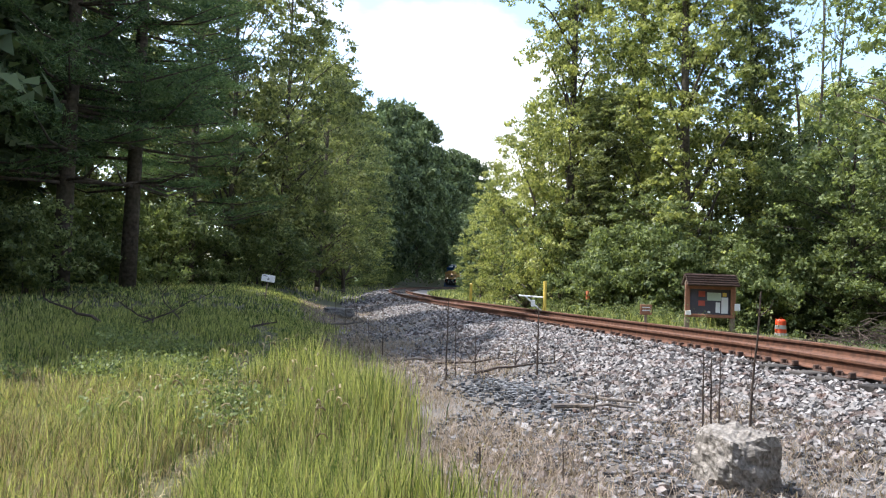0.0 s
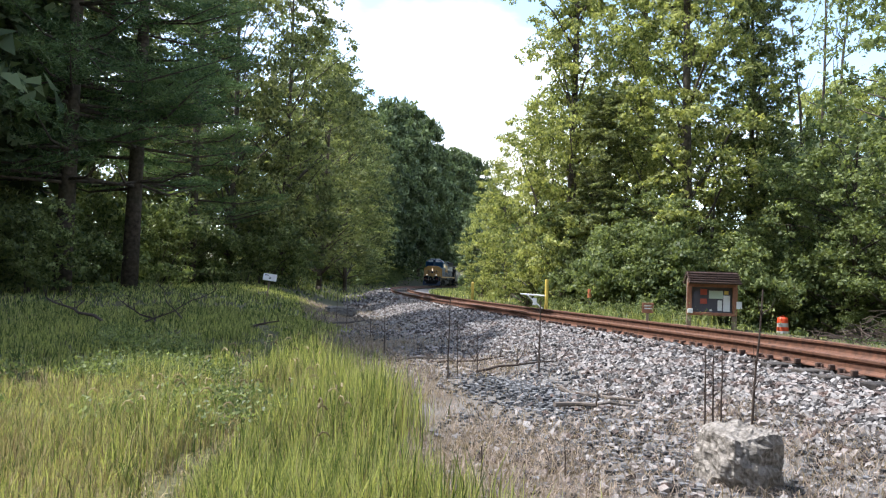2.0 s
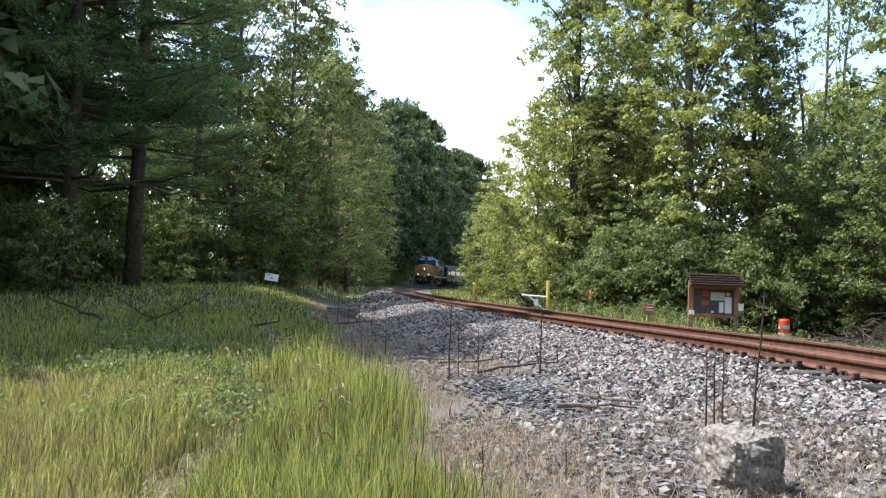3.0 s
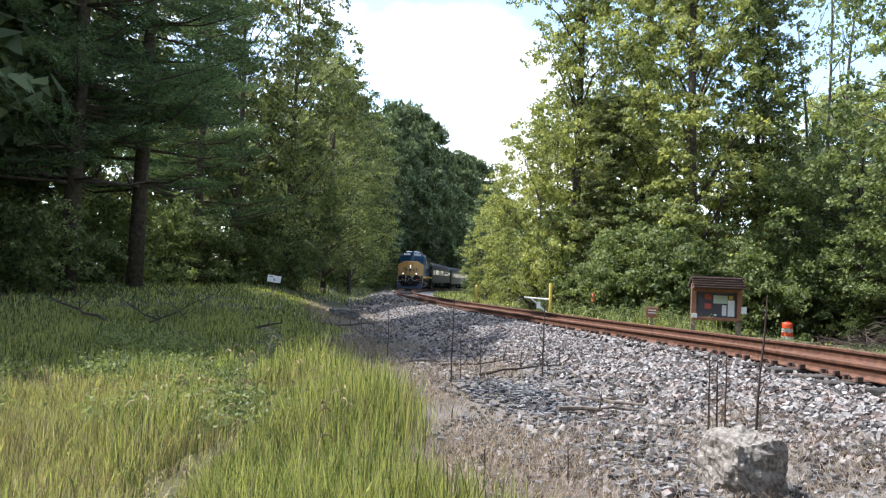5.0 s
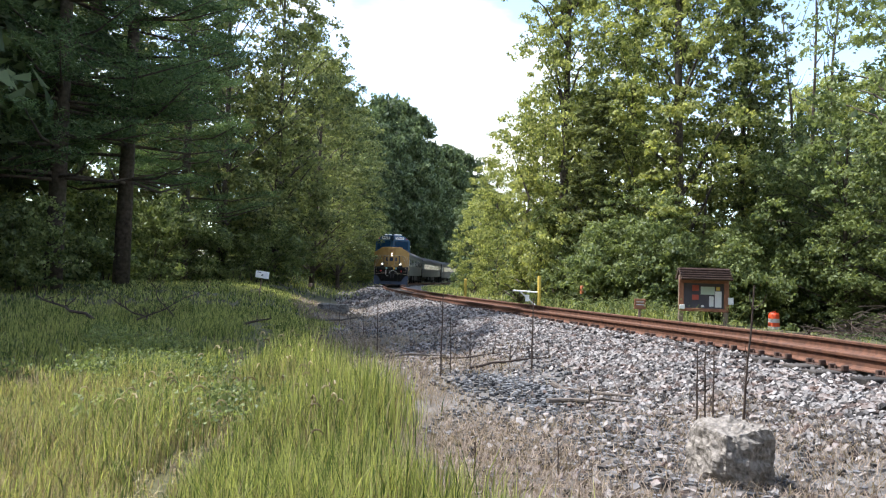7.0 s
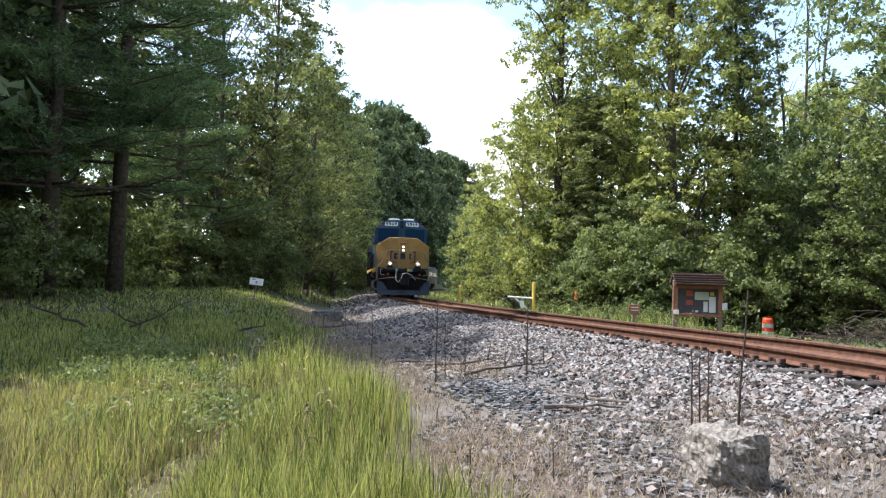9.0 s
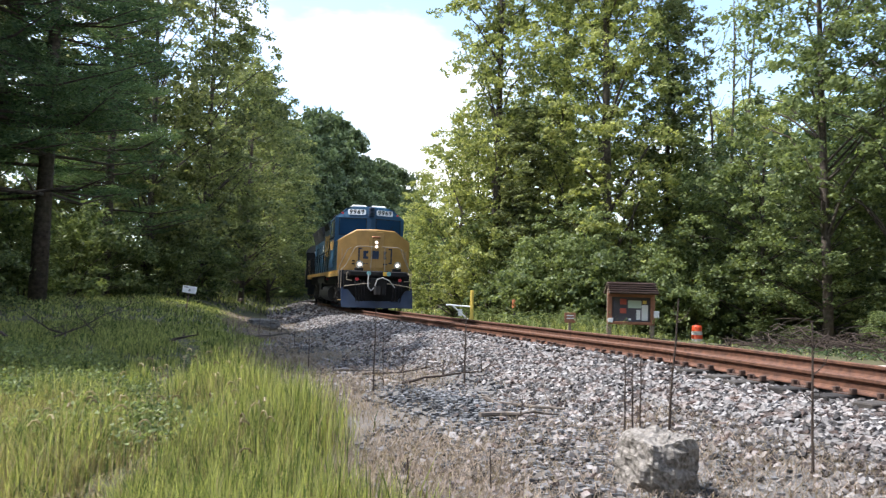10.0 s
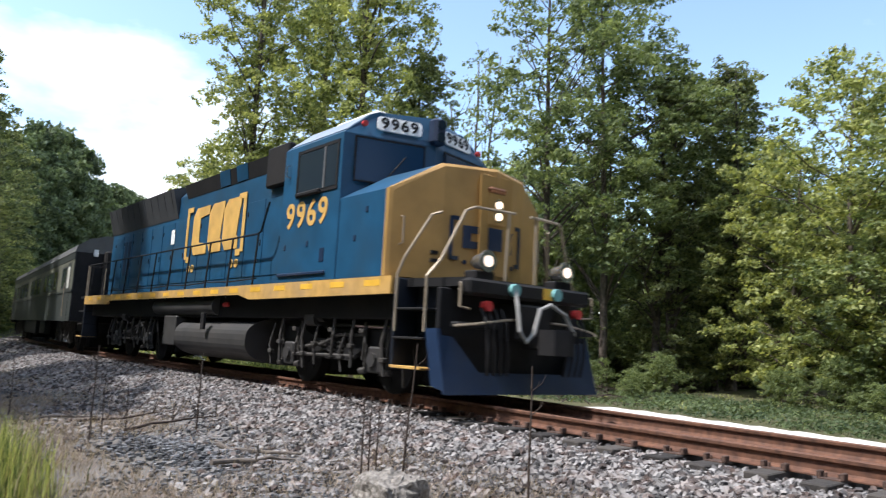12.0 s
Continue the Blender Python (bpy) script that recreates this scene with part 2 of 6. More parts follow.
def build_ground():
    gx = steps([(-900, -120, 10), (-120, -30, 24), (-30, -10, 34), (-10, 12, 100), (12, 40, 40), (40, 120, 18), (120, 900, 10)])
    gy = steps([(-300, -20, 10), (-20, 2, 24), (2, 30, 112), (30, 80, 70), (80, 180, 34), (180, 900, 12)])
    X, Y = np.meshgrid(gx, gy, indexing="ij")
    e, s = off_track(X, Y)
    Z = ground_z(X, Y, (e, s))
    Z = np.where(np.abs(e) < 1.5, Z - 0.03, Z) + 0.02 * np.sin(X * 5.1) * np.sin(Y * 4.3) * ((e > -1.6) | (e < -9))
    nx, ny = len(gx), len(gy)
    idx = np.arange(nx * ny).reshape(nx, ny)
    quads = np.stack([idx[:-1, :-1], idx[1:, :-1], idx[1:, 1:], idx[:-1, 1:]], -1).reshape(-1, 4)
    me = mesh_of("ground", np.stack([X, Y, Z], -1).reshape(-1, 3).tolist(), quads.tolist(), [M_SOIL, M_GRAVEL, M_ROAD, M_DRYSOIL], True)
    c = np.stack([X, Y], -1).reshape(-1, 2)[quads].mean(1)
    ec, sc = off_track(c[:, 0], c[:, 1])
    edge = 0.35 * np.sin(sc * 1.7) + 0.25 * np.sin(sc * 4.1 + 1)
    mi = np.zeros(len(quads), np.int32)
    mi[(ec > 3.0) & (ec < field_edge(sc) + 0.3 + edge * 0.5) & (sc < 24)] = 3
    mi[(ec > -3.0) & (ec < 3.9 + edge)] = 1
    mi[(ec < -3.6) & (ec > -5.9) & (sc < 1.0)] = 2
    me.polygons.foreach_set("material_index", mi)
    return tagged(new("ground", me), "grassy field with a grey gravel railway bed", "ground", kind="structure")


build_ground()


# ---- trees ----
def leaves(rng, centres, per, spread, size, flat=0.55):
    """Folded leaf blades scattered round cluster centres."""
    n = len(centres) * per
    c = np.repeat(centres, per, 0) + rng.normal(0, 1, (n, 3)) * np.repeat(spread, per, 0)
    nrm = rng.normal(0, 1, (n, 3)) * np.array([1, 1, flat]) + np.array([0, 0, 0.75])
    nrm /= np.linalg.norm(nrm, axis=1, keepdims=True)
    t = np.cross(nrm, rng.normal(0, 1, (n, 3)))
    t /= np.linalg.norm(t, axis=1, keepdims=True) + 1e-9
    b = np.cross(nrm, t)
    return blades_of(rng, c, t, b, size)


def blades_of(rng, c, t, b, size):
    """Three-cornered leaves about c, long along t and wide along b."""
    L = (size * rng.uniform(0.6, 1.3, len(c)))[:, None]
    return np.stack([c - t * L * 0.5, c + t * L * 0.5, c + b * L * 0.58 - t * L * 0.1], 1)


def limb_mesh(rng, height, r, crown0, tips, lean=0.3, fork=0.0):
    bm = bmesh.new()
    pts = []
    ph = rng.uniform(0, 6.28)
    for k in range(9):
        u = k / 8
        pts.append((lean * math.sin(u * 2.2 + ph) - lean * math.sin(ph), lean * math.cos(u * 1.7 + ph) - lean * math.cos(ph), u * height - 0.25 * (k == 0)))
    tube(bm, pts, r, r * 0.16, 9)
    tube(bm, [(0, 0, -0.25), (0, 0, 0.5)], r * 1.5, r * 0.98, 9)
    for tip in tips:
        u = min(0.95, max(crown0 * 0.75, (tip[2] / height) - rng.uniform(0.08, 0.22)))
        k = u * 8
        a, b = Vector(pts[int(k)]), Vector(pts[min(8, int(k) + 1)])
        base = a.lerp(b, k - int(k))
        rr = r * (1 - 0.84 * u) * 0.42
        mid = base.lerp(Vector(tip), 0.5) + Vector((rng.normal(0, 0.2), rng.normal(0, 0.2), rng.uniform(-0.1, 0.5)))
        tube(bm, [base, mid, tip], rr, 0.012, 5, False)
    return bm


def clump_leaves(rng, bc, br, cover, leaf, droop):
    """Boughs as heaps of small leafy domes: dense and bright above, open and dark below."""
    out = []
    for c, r in zip(bc, br):
        n = int(4 + 4.2 * r * r)
        d = rng.normal(0, 1, (n, 3))
        d[:, 2] = np.abs(d[:, 2]) - 0.4
        d /= np.linalg.norm(d, axis=1, keepdims=True)
        sub = c + d * (r * rng.uniform(0.35, 1.05, n))[:, None] * np.array([1, 1, droop])
        q = r * rng.uniform(0.26, 0.5, n)
        for p, k in zip(sub, q):
            m = int(cover * 6.28 * k * k / (0.29 * leaf * leaf)) + 4
            o = rng.normal(0, 1, (m, 3))
            o[:, 2] = np.abs(o[:, 2]) - 0.45
            o /= np.linalg.norm(o, axis=1, keepdims=True)
            at = p + o * (k * rng.uniform(0.55, 1.1, m))[:, None] * np.array([1.12, 1.12, 0.85])
            nrm = o + rng.normal(0, 0.7, (m, 3)) + np.array([0, 0, 0.2])
            nrm /= np.linalg.norm(nrm, axis=1, keepdims=True)
            t = np.cross(nrm, rng.normal(0, 1, (m, 3)))
            t /= np.linalg.norm(t, axis=1, keepdims=True) + 1e-9
            out.append(blades_of(rng, at, t, np.cross(nrm, t), leaf))
    return np.concatenate(out)


def broadleaf(name, seed, height, radius, crown0, boughs, leaf, mat, trunk_r, tall=1.0, bough=0.30, cover=0.6, droop=0.75):
    """A trunk with limbs, each of which carries a bough of leaf clumps; sky and shade show between the boughs."""
    rng = np.random.default_rng(seed)
    u = (np.arange(boughs) + rng.uniform(0, 1, boughs)) / boughs
    ang = np.arange(boughs) * 2.4 + rng.uniform(-0.6, 0.6, boughs)
    prof = np.sin(np.pi * np.clip(u * 0.84 + 0.13, 0, 1)) ** (0.65 * tall)
    reach = radius * prof * rng.uniform(0.10, 1.0, boughs) ** (0.5 if tall > 0.6 else 1.0)
    bc = np.stack([reach * np.cos(ang), reach * np.sin(ang), height * (crown0 + (0.96 - crown0) * u)], 1)
    br = radius * bough * rng.uniform(0.55, 1.3, boughs)
    empty = new(name)
    part("trunk", limb_mesh(rng, height * 0.97, trunk_r, crown0, [tuple(p) for p in bc[::max(1, boughs // 36)]]), M_BARK, empty, smooth=True)
    part("crown", polys("crown", clump_leaves(rng, bc, br, cover, leaf, droop), 3, mat), None, empty)
    return empty


def pine(name, seed, height, radius, trunk_r, bare):
    """A white pine: flat tiers of boughs with tufts of needles."""
    rng = np.random.default_rng(seed)
    empty = new(name)
    bm = bmesh.new()
    tube(bm, [(0, 0, -0.3), (0.05, 0, height * 0.3), (0.0, 0.1, height * 0.7), (0, 0, height)], trunk_r, 0.03, 10)
    tufts = []
    z = bare
    while z < height - 0.6:
        u = (z - bare) / (height - bare)
        for k in range(rng.integers(5, 9)):
            a = rng.uniform(0, 6.28)
            L = radius * (1 - u) ** 0.7 * rng.uniform(0.55, 1.1) + 0.4
            d = np.array([math.cos(a), math.sin(a), 0])
            side = np.array([-d[1], d[0], 0])
            b0 = np.array([0, 0, z + rng.uniform(-0.2, 0.2)])
            p1, p2 = b0 + d * L * 0.5 + [0, 0, -0.02 * L], b0 + d * L + [0, 0, 0.10 * L]
            tube(bm, [b0, p1, p2], 0.05 * (1 - u) + 0.02, 0.008, 4, False)
            if z > bare + 0.4 or rng.uniform() > 0.6:
                n = int(20 * L) + 6
                w = rng.uniform(0.22, 1, n)
                p = b0 + d * (L * w)[:, None] + np.array([0, 0, 1]) * (0.10 * L * w ** 2)[:, None]
                p = p + side * (rng.normal(0, 0.20, n) * L * (1.1 - w * 0.75))[:, None]
                p[:, 2] += rng.normal(0, 0.06, n)
                tufts.append(p)
        z += rng.uniform(0.75, 1.25)
    t = np.concatenate(tufts)
    per = 9
    c = np.repeat(t, per, 0)
    dirs = rng.normal(0, 1, c.shape) * np.array([1, 1, 0.5]) + np.array([0, 0, 0.45])
    dirs /= np.linalg.norm(dirs, axis=1, keepdims=True)
    wd = np.cross(dirs, rng.normal(0, 1, c.shape))
    wd /= np.linalg.norm(wd, axis=1, keepdims=True)
    L = rng.uniform(0.11, 0.22, (len(c), 1))
    c = c + rng.normal(0, 1, c.shape) * np.array([0.13, 0.13, 0.035])
    co = np.stack([c - wd * 0.019, c + wd * 0.019, c + dirs * L], 1)
    part("trunk", bm, M_BARK, empty, smooth=True)
    part("crown", polys("crown", co, 3, M_NEEDLE), None, empty)
    return empty


def shrub(name, seed, height, radius, clusters, leaf, mat):
    rng = np.random.default_rng(seed)
    empty = new(name)
    ang, u = rng.uniform(0, 6.28, clusters), rng.uniform(0.03, 1, clusters)
    rad = radius * np.sqrt(rng.uniform(0, 1, clusters)) * np.sqrt(1.05 - u * u * 0.8) * (1 + 0.3 * np.sin(ang * 3 + seed))
    c = np.stack([rad * np.cos(ang), rad * np.sin(ang), height * u], 1)
    for p in c[:5]:
        part("stem", tubed([(p[0] * 0.15, p[1] * 0.15, -0.1), (p[0] * 0.5, p[1] * 0.5, p[2] * 0.6), tuple(p)], 0.025, 0.006, 4, cap=False), M_BARK, empty)
    part("foliage", polys("foliage", clump_leaves(rng, c, rng.uniform(0.25, 0.6, clusters), 0.55, leaf, 0.9), 3, mat), None, empty)
    return empty


def plant(ob, az, d, size=1.0, turn=0.0, wide=None, clear=4.0):
    x, y = polar(az, d)
    wide = size if wide is None else wide
    e = float(off_track(np.array([x]), np.array([y]))[0][0])
    if abs(e) < clear:
        return None
    return copy_thing(ob, pose(x, y, gz(x, y), 0, 0, turn) @ Matrix.Diagonal((wide, wide, size, 1)))


def first(ob, az, d, turn=0.0):
    x, y = polar(az, d)
    ob.matrix_basis = pose(x, y, gz(x, y), 0, 0, turn)
    return ob


def snag(name, seed, height, r):
    """A dead, nearly bare trunk with short broken limbs."""
    rng = np.random.default_rng(seed)
    bm = bmesh.new()
    pts = [(0.25 * math.sin(k * 0.9 + seed), 0.2 * math.cos(k * 0.7), k / 7 * height) for k in range(8)]
    tube(bm, pts, r, 0.03, 7)
    for k in range(15):
        z = rng.uniform(0.3, 0.97) * height
        a, L = rng.uniform(0, 6.28), rng.uniform(0.5, 1.9)
        p = Vector(pts[int(z / height * 7)])
        p.z = z
        tube(bm, [p, p + Vector((math.cos(a) * L * 0.5, math.sin(a) * L * 0.5, L * 0.25)), p + Vector((math.cos(a) * L * 0.8, math.sin(a) * L * 0.8, L))], 0.035, 0.008, 4, False)
    empty = new(name)
    part("trunk", bm, M_BARK, empty, smooth=True)
    c = np.array([(rng.normal(0, 0.8), rng.normal(0, 0.8), rng.uniform(0.45, 0.95) * height) for _ in range(12)])
    tagged(part("foliage", polys("foliage", leaves(rng, c, 26, np.full((12, 3), 0.3), 0.2), 3, M_LEAF_DARK), None, empty), kind="stuff")
    return empty


def build_trees():
    pine_a = tagged(first(pine("pine_tree", 3, 23, 4.6, 0.28, 3.4), 23.1, 26), "tall white pine with dark bark and drooping tiers of needles", "tree", "pines at the edge of the field")
    # pines past 40 degrees are out of view, added for their shadows
    for az, d, sz, turn in ((27.4, 24, 0.98, 80), (34.5, 24, 1.0, 200), (31.0, 31, 1.05, 140), (42, 22, 0.95, 20), (19.0, 36, 0.9, 260), (48, 24, 1.0, 100), (53, 27, 1.0, 45)):
        plant(pine_a, az, d, sz, turn)
    oak = tagged(first(broadleaf("broadleaf_tree", 11, 20, 4.8, 0.10, 165, 0.23, M_LEAF_DARK, 0.20, 1.0, 0.168, 0.5, 1.0), 16.3, 40), "tall green broadleaf tree at the wood's edge", "tree", "trees of the wood beyond the field")
    for az, d, sz, turn, w in ((12.6, 43, 1.0, 40, 1.0), (9.6, 50, 0.80, 100, 0.95), (7.6, 66, 0.88, 200, 0.95), (20, 47, 1.05, 130, 1.1), (26, 46, 1.1, 170, 1.15), (32, 44, 1.05, 330, 1.1), (11, 66, 1.1, 220, 1.2),
                               (8.6, 84, 1.12, 15, 1.2), (38, 42, 1.1, 60, 1.1)):
        plant(oak, az, d, sz, turn, w)
    far_tree = tagged(broadleaf("forest_tree", 15, 20, 4.8, 0.08, 60, 0.50, M_LEAF_SHADED, 0.22, 1.0, 0.32, 0.8, 0.95), "tall green forest tree with shade-darkened leaves", "tree", "trees of the forest")
    # unseen trees left of the view, added to cast shade on the field
    far_tree.matrix_basis = pose(-24, 9, gz(-24, 9), 0, 0, 200)
    for x, y, sz, turn in ((-16.2, 16.2, 1.2, 30), (-16, 21.5, 1.05, 80), (-21, 16.5, 1.15, 200)):
        copy_thing(far_tree, pose(x, y, gz(x, y), 0, 0, turn) @ Matrix.Diagonal((1.15, 1.15, sz, 1)))
    for s, e, sz, turn, w in ((80, 9.5, 1.0, 250, 1.1), (94, 9.5, 1.15, 20, 1.2), (107, 9.5, 1.34, 130, 1.3), (119, 9, 1.60, 310, 1.35), (133, 8.5, 1.72, 80, 1.4), (147, 9, 1.78, 45, 1.4), (162, 10, 1.45, 190, 1.4), (177, 10, 1.7, 220, 1.4), (186, 12, 1.7, 100, 1.3), (195, 10, 1.75, 15, 1.4),
                            # hidden rows on both sides, added to shade the track beyond the bend
                            (92, -10.5, 0.72, 40, 0.9), (101, -10, 0.75, 100, 0.9), (111, -10, 0.8, 150, 0.9), (121, -10.5, 0.85, 210, 1.0), (133, -10.5, 0.85, 270, 1.0), (146, -11, 0.9, 330, 1.0),
                            (87, 13.5, 1.12, 70, 1.25), (96, 14, 1.2, 160, 1.3), (104, 14, 1.2, 280, 1.3), (113, 14, 1.3, 20, 1.3), (126, 14.5, 1.35, 200, 1.3), (140, 15, 1.4, 330, 1.3), (155, 15, 1.4, 110, 1.3)):
        x, y, z = beside(s, e)
        copy_thing(oak if s < 85 else far_tree, pose(x, y, gz(x, y), 0, 0, turn) @ Matrix.Diagonal((w, w, sz, 1)))
    bank = tagged(first(broadleaf("bank_tree", 71, 10, 3.0, 0.03, 140, 0.14, M_LEAF_PALE, 0.12, 0.7, 0.185, 0.6, 1.0), -6.6, 39, 30), "rounded pale green tree leafy down to the ground", "tree", "trees across the track")
    for az, d, sz, turn, w in ((-3.7, 41, 0.74, 120, 0.85), (-3.0, 56, 0.70, 20, 0.65), (-4.9, 52, 0.95, 200, 0.9), (-8.6, 37, 1.1, 240, 0.85), (-12.6, 41, 1.3, 60, 1.1), (-16.2, 40, 1.1, 90, 1.1), (-19.9, 38, 0.95, 30, 1.0),
                               (-25.6, 48, 1.35, 10, 1.15), (-28.4, 50, 1.45, 130, 1.2), (-31.5, 48, 1.4, 200, 1.2), (-50.5, 26, 0.80, 40, 0.9), (-54.6, 24.5, 1.05, 100, 1.15), (-59.5, 23.5, 0.95, 170, 1.1), (-46.8, 32, 0.72, 220, 0.95), (11.0, 66, 0.95, 20, 1.25), (9.0, 72, 1.02, 80, 1.35), (7.4, 82, 1.0, 150, 1.3), (6.0, 95, 0.95, 260, 1.2), (13.2, 58, 0.7, 310, 1.1)):
        plant(bank, az, d, sz, turn, w)
    pale = tagged(first(broadleaf("sycamore_tree", 21, 24, 3.1, 0.04, 400, 0.165, M_LEAF_PALE, 0.24, 0.3, 0.20, 0.62, 1.35), -18.4, 31, 30), "tall sunlit yellow-green tree covered in leaves to the ground", "tree", "trees across the track")
    for az, d, sz, turn, w in ((-9.5, 33, 1.02, 150, 0.88), (-14.6, 37, 0.96, 260, 0.95)):
        plant(pale, az, d, sz, turn, w)
    ivy = tagged(first(broadleaf("ivy_clad_tree", 27, 15.5, 1.9, 0.04, 260, 0.16, M_LEAF_DARK, 0.2, 0.4, 0.26, 0.75, 1.4), -22.9, 33, 60), "narrow dark tree clad in ivy", "tree", "trees across the track")
    for az, d, sz, turn, w in ((-12.2, 31.5, 0.62, 20, 0.9), (-42.6, 28, 0.78, 100, 1.0), (-46.6, 29, 0.8, 210, 0.9)):
        plant(ivy, az, d, sz, turn, w)
    locust = tagged(first(broadleaf("locust_tree", 33, 19, 3.7, 0.27, 150, 0.17, M_LEAF, 0.17, 0.9, 0.175, 0.55, 1.05), -33.4, 27.5, 30), "slender green tree with an open airy crown", "tree", "trees across the track")
    for az, d, sz, turn, w in ((-37.6, 27, 0.86, 70, 0.95), (-41.2, 28, 0.70, 180, 0.95), (-45.5, 35, 0.70, 300, 0.9), (-49.0, 31, 0.52, 15, 0.9),
                               (-64, 22, 0.6, 160, 1.0), (-71, 21, 0.6, 60, 1.0), (-29.0, 56, 0.74, 200, 1.0), (-36, 50, 0.8, 240, 1.1), (-48, 46, 0.55, 330, 1.2), (-55, 42, 0.5, 30, 1.2)):
        plant(locust, az, d, sz, turn, w)
    low = tagged(first(broadleaf("low_tree", 41, 8.0, 3.4, 0.17, 120, 0.15, M_LEAF, 0.12, 0.8, 0.165, 0.55, 1.0), -29.4, 30, 30), "low spreading green tree beside the clearing", "tree", "low trees across the track")
    for az, d, sz, turn, w in ((-25.6, 33, 0.86, 100, 0.75), (-33, 29, 0.76, 200, 0.9), (-16, 29.5, 0.62, 300, 0.7), (-11.5, 33, 0.7, 40, 0.75), (-21.5, 30, 0.55, 60, 0.6), (-44, 33, 0.8, 150, 1.0), (-51, 32, 0.9, 250, 1.0), (-57, 23, 0.6, 20, 0.8)):
        plant(low, az, d, sz, turn, w)
    # unseen trees added behind the camera to cut the sky's fill light
    for az, d, turn in ((75, 32, 10), (95, 27, 60), (115, 24, 110), (135, 22, 160), (155, 22, 210), (175, 21, 260), (195, 21, 310), (215, 21, 0), (235, 22, 50), (255, 23, 100), (272, 24, 20), (60, 35, 150)):
        plant(far_tree, az, d, 0.9, turn, 1.3)
    dead = tagged(first(snag("dead_tree", 61, 15.0, 0.13), -25.4, 40, 0), "dead bare trunk with broken limbs", "tree", "dead trunks across the track")
    for az, d, sz, turn in ((-27.0, 38, 1.12, 90), (-28.6, 38, 1.15, 200)):
        plant(dead, az, d, sz, turn, 1.0)
    bush = tagged(first(shrub("shrub", 51, 2.2, 1.6, 60, 0.11, M_LEAF), 29.5, 22.5), "leafy green shrub at the wood's edge", "shrub", "shrubs at the wood's edge")
    thicket = tagged(first(shrub("thicket", 57, 2.4, 1.7, 46, 0.13, M_LEAF), 31.5, 23.5), "dark green leafy thicket under the pines", "shrub", "shrubs at the wood's edge")
    rng = np.random.default_rng(5)
    for k in range(34):
        az = 44 - k * 1.25
        d = 24 + max(0, 33 - az) * 0.72 + (max(0, 10 - az) * 4.2 if az < 10 else 0) + rng.uniform(0, 4)
        plant(bush if k % 4 == 1 else thicket, az, d, rng.uniform(0.7, 1.5), rng.uniform(0, 360), clear=7)
    for k in range(27):
        az = -3.5 - k * 2.2
        plant(bush, az, max(31.5, 41 + az * 0.7) + rng.uniform(0, 4) + (4 if az < -23 else 0), rng.uniform(0.5, 1.0) * (1.5 if az < -23 else 1), rng.uniform(0, 360), clear=6)

    for az, d, sz in ((-8.2, 34, 1.0), (-10.4, 32, 1.2), (-12.4, 30.5, 1.3), (-14.2, 29, 1.4), (-16.0, 28.2, 1.5), (-17.6, 27.6, 1.2), (-21.6, 28.5, 1.3), (-23.4, 29.5, 1.5)):
        plant(bush, az, d, sz, az * 37, sz * 0.9, clear=5)
    for k in range(72):
        x, y, z = beside(rng.uniform(-14, 16), -rng.uniform(10.5, 14.5)) if k < 26 else beside(58 + (k - 26) * 3.4, rng.uniform(5.2, 7.6)) if k < 46 else beside(rng.uniform(36, 80), -rng.uniform(6.5, 10)) if k < 58 else beside(rng.uniform(-14, 6), -rng.uniform(8.8, 11.5))
        sz = rng.uniform(0.25, 0.6) * (1 if k < 26 else 1.5 + 0.02 * (k - 26) if k < 46 else 1.0)
        copy_thing(bush, pose(x, y, gz(x, y), 0, 0, rng.uniform(0, 360)) @ Matrix.Diagonal((sz, sz, sz, 1)))


def build_woods():
    """The depth of the wood behind the single trees."""
    rng = np.random.default_rng(17)
    c = []
    for k in range(6200):
        az = rng.uniform(-75, 52) if k % 3 else (rng.uniform(-70, -24) if k % 2 else rng.uniform(-4, 14))
        if -5 < az < 9:
            d, top = rng.uniform(75, 210), 9.0
        elif az < -24:
            d, top = rng.uniform(36, 58), 9.0 + 1.5 * math.sin(az * 0.5)
        elif az < 0:
            d, top = rng.uniform(46, 75), (8.0 if az > -9 else 4.6) + 1.4 * math.sin(az * 0.35)
        else:
            d, top = rng.uniform(50, 85) + max(0, 16 - az) * 4, 8.0 if az < 15 else 15.0
        x, y = polar(az, d)
        c.append((x, y, rng.uniform(0.2, top)))
    c = np.array(c)
    e = off_track(c[:, 0], c[:, 1])[0]
    c = c[(np.abs(e) > 9)]
    s, e = rng.uniform(58, 215, 1500), rng.uniform(6.5, 18, 1500)
    tx, ty, ta, th = track(s)
    c = np.concatenate([c, np.stack([tx - np.sin(ta) * e, ty + np.cos(ta) * e, rng.uniform(0.05, 1, 1500) ** 1.7 * 9], 1)])
    # the end of the valley, past the bend
    far = np.array([(*polar(a, d), z) for a, d, z in zip(rng.uniform(-6, 7, 900), rng.uniform(215, 250, 900), rng.uniform(0, 13, 900))])
    c = np.concatenate([c, far])
    c[:, 2] += ground_z(c[:, 0], c[:, 1])
    # the wood's inner shade comes from this darkened leaf colour
    me = polys("woodland", leaves(rng, c, 22, np.where(c[:, 1:2] > 210, 1.5, 0.9) * np.ones((1, 3)), 0.55), 3, M_LEAF_SHADED)
    tagged(new("woodland", me), "dense green leaves deep in the wood", "woodland", kind="stuff")


build_trees()
build_woods()


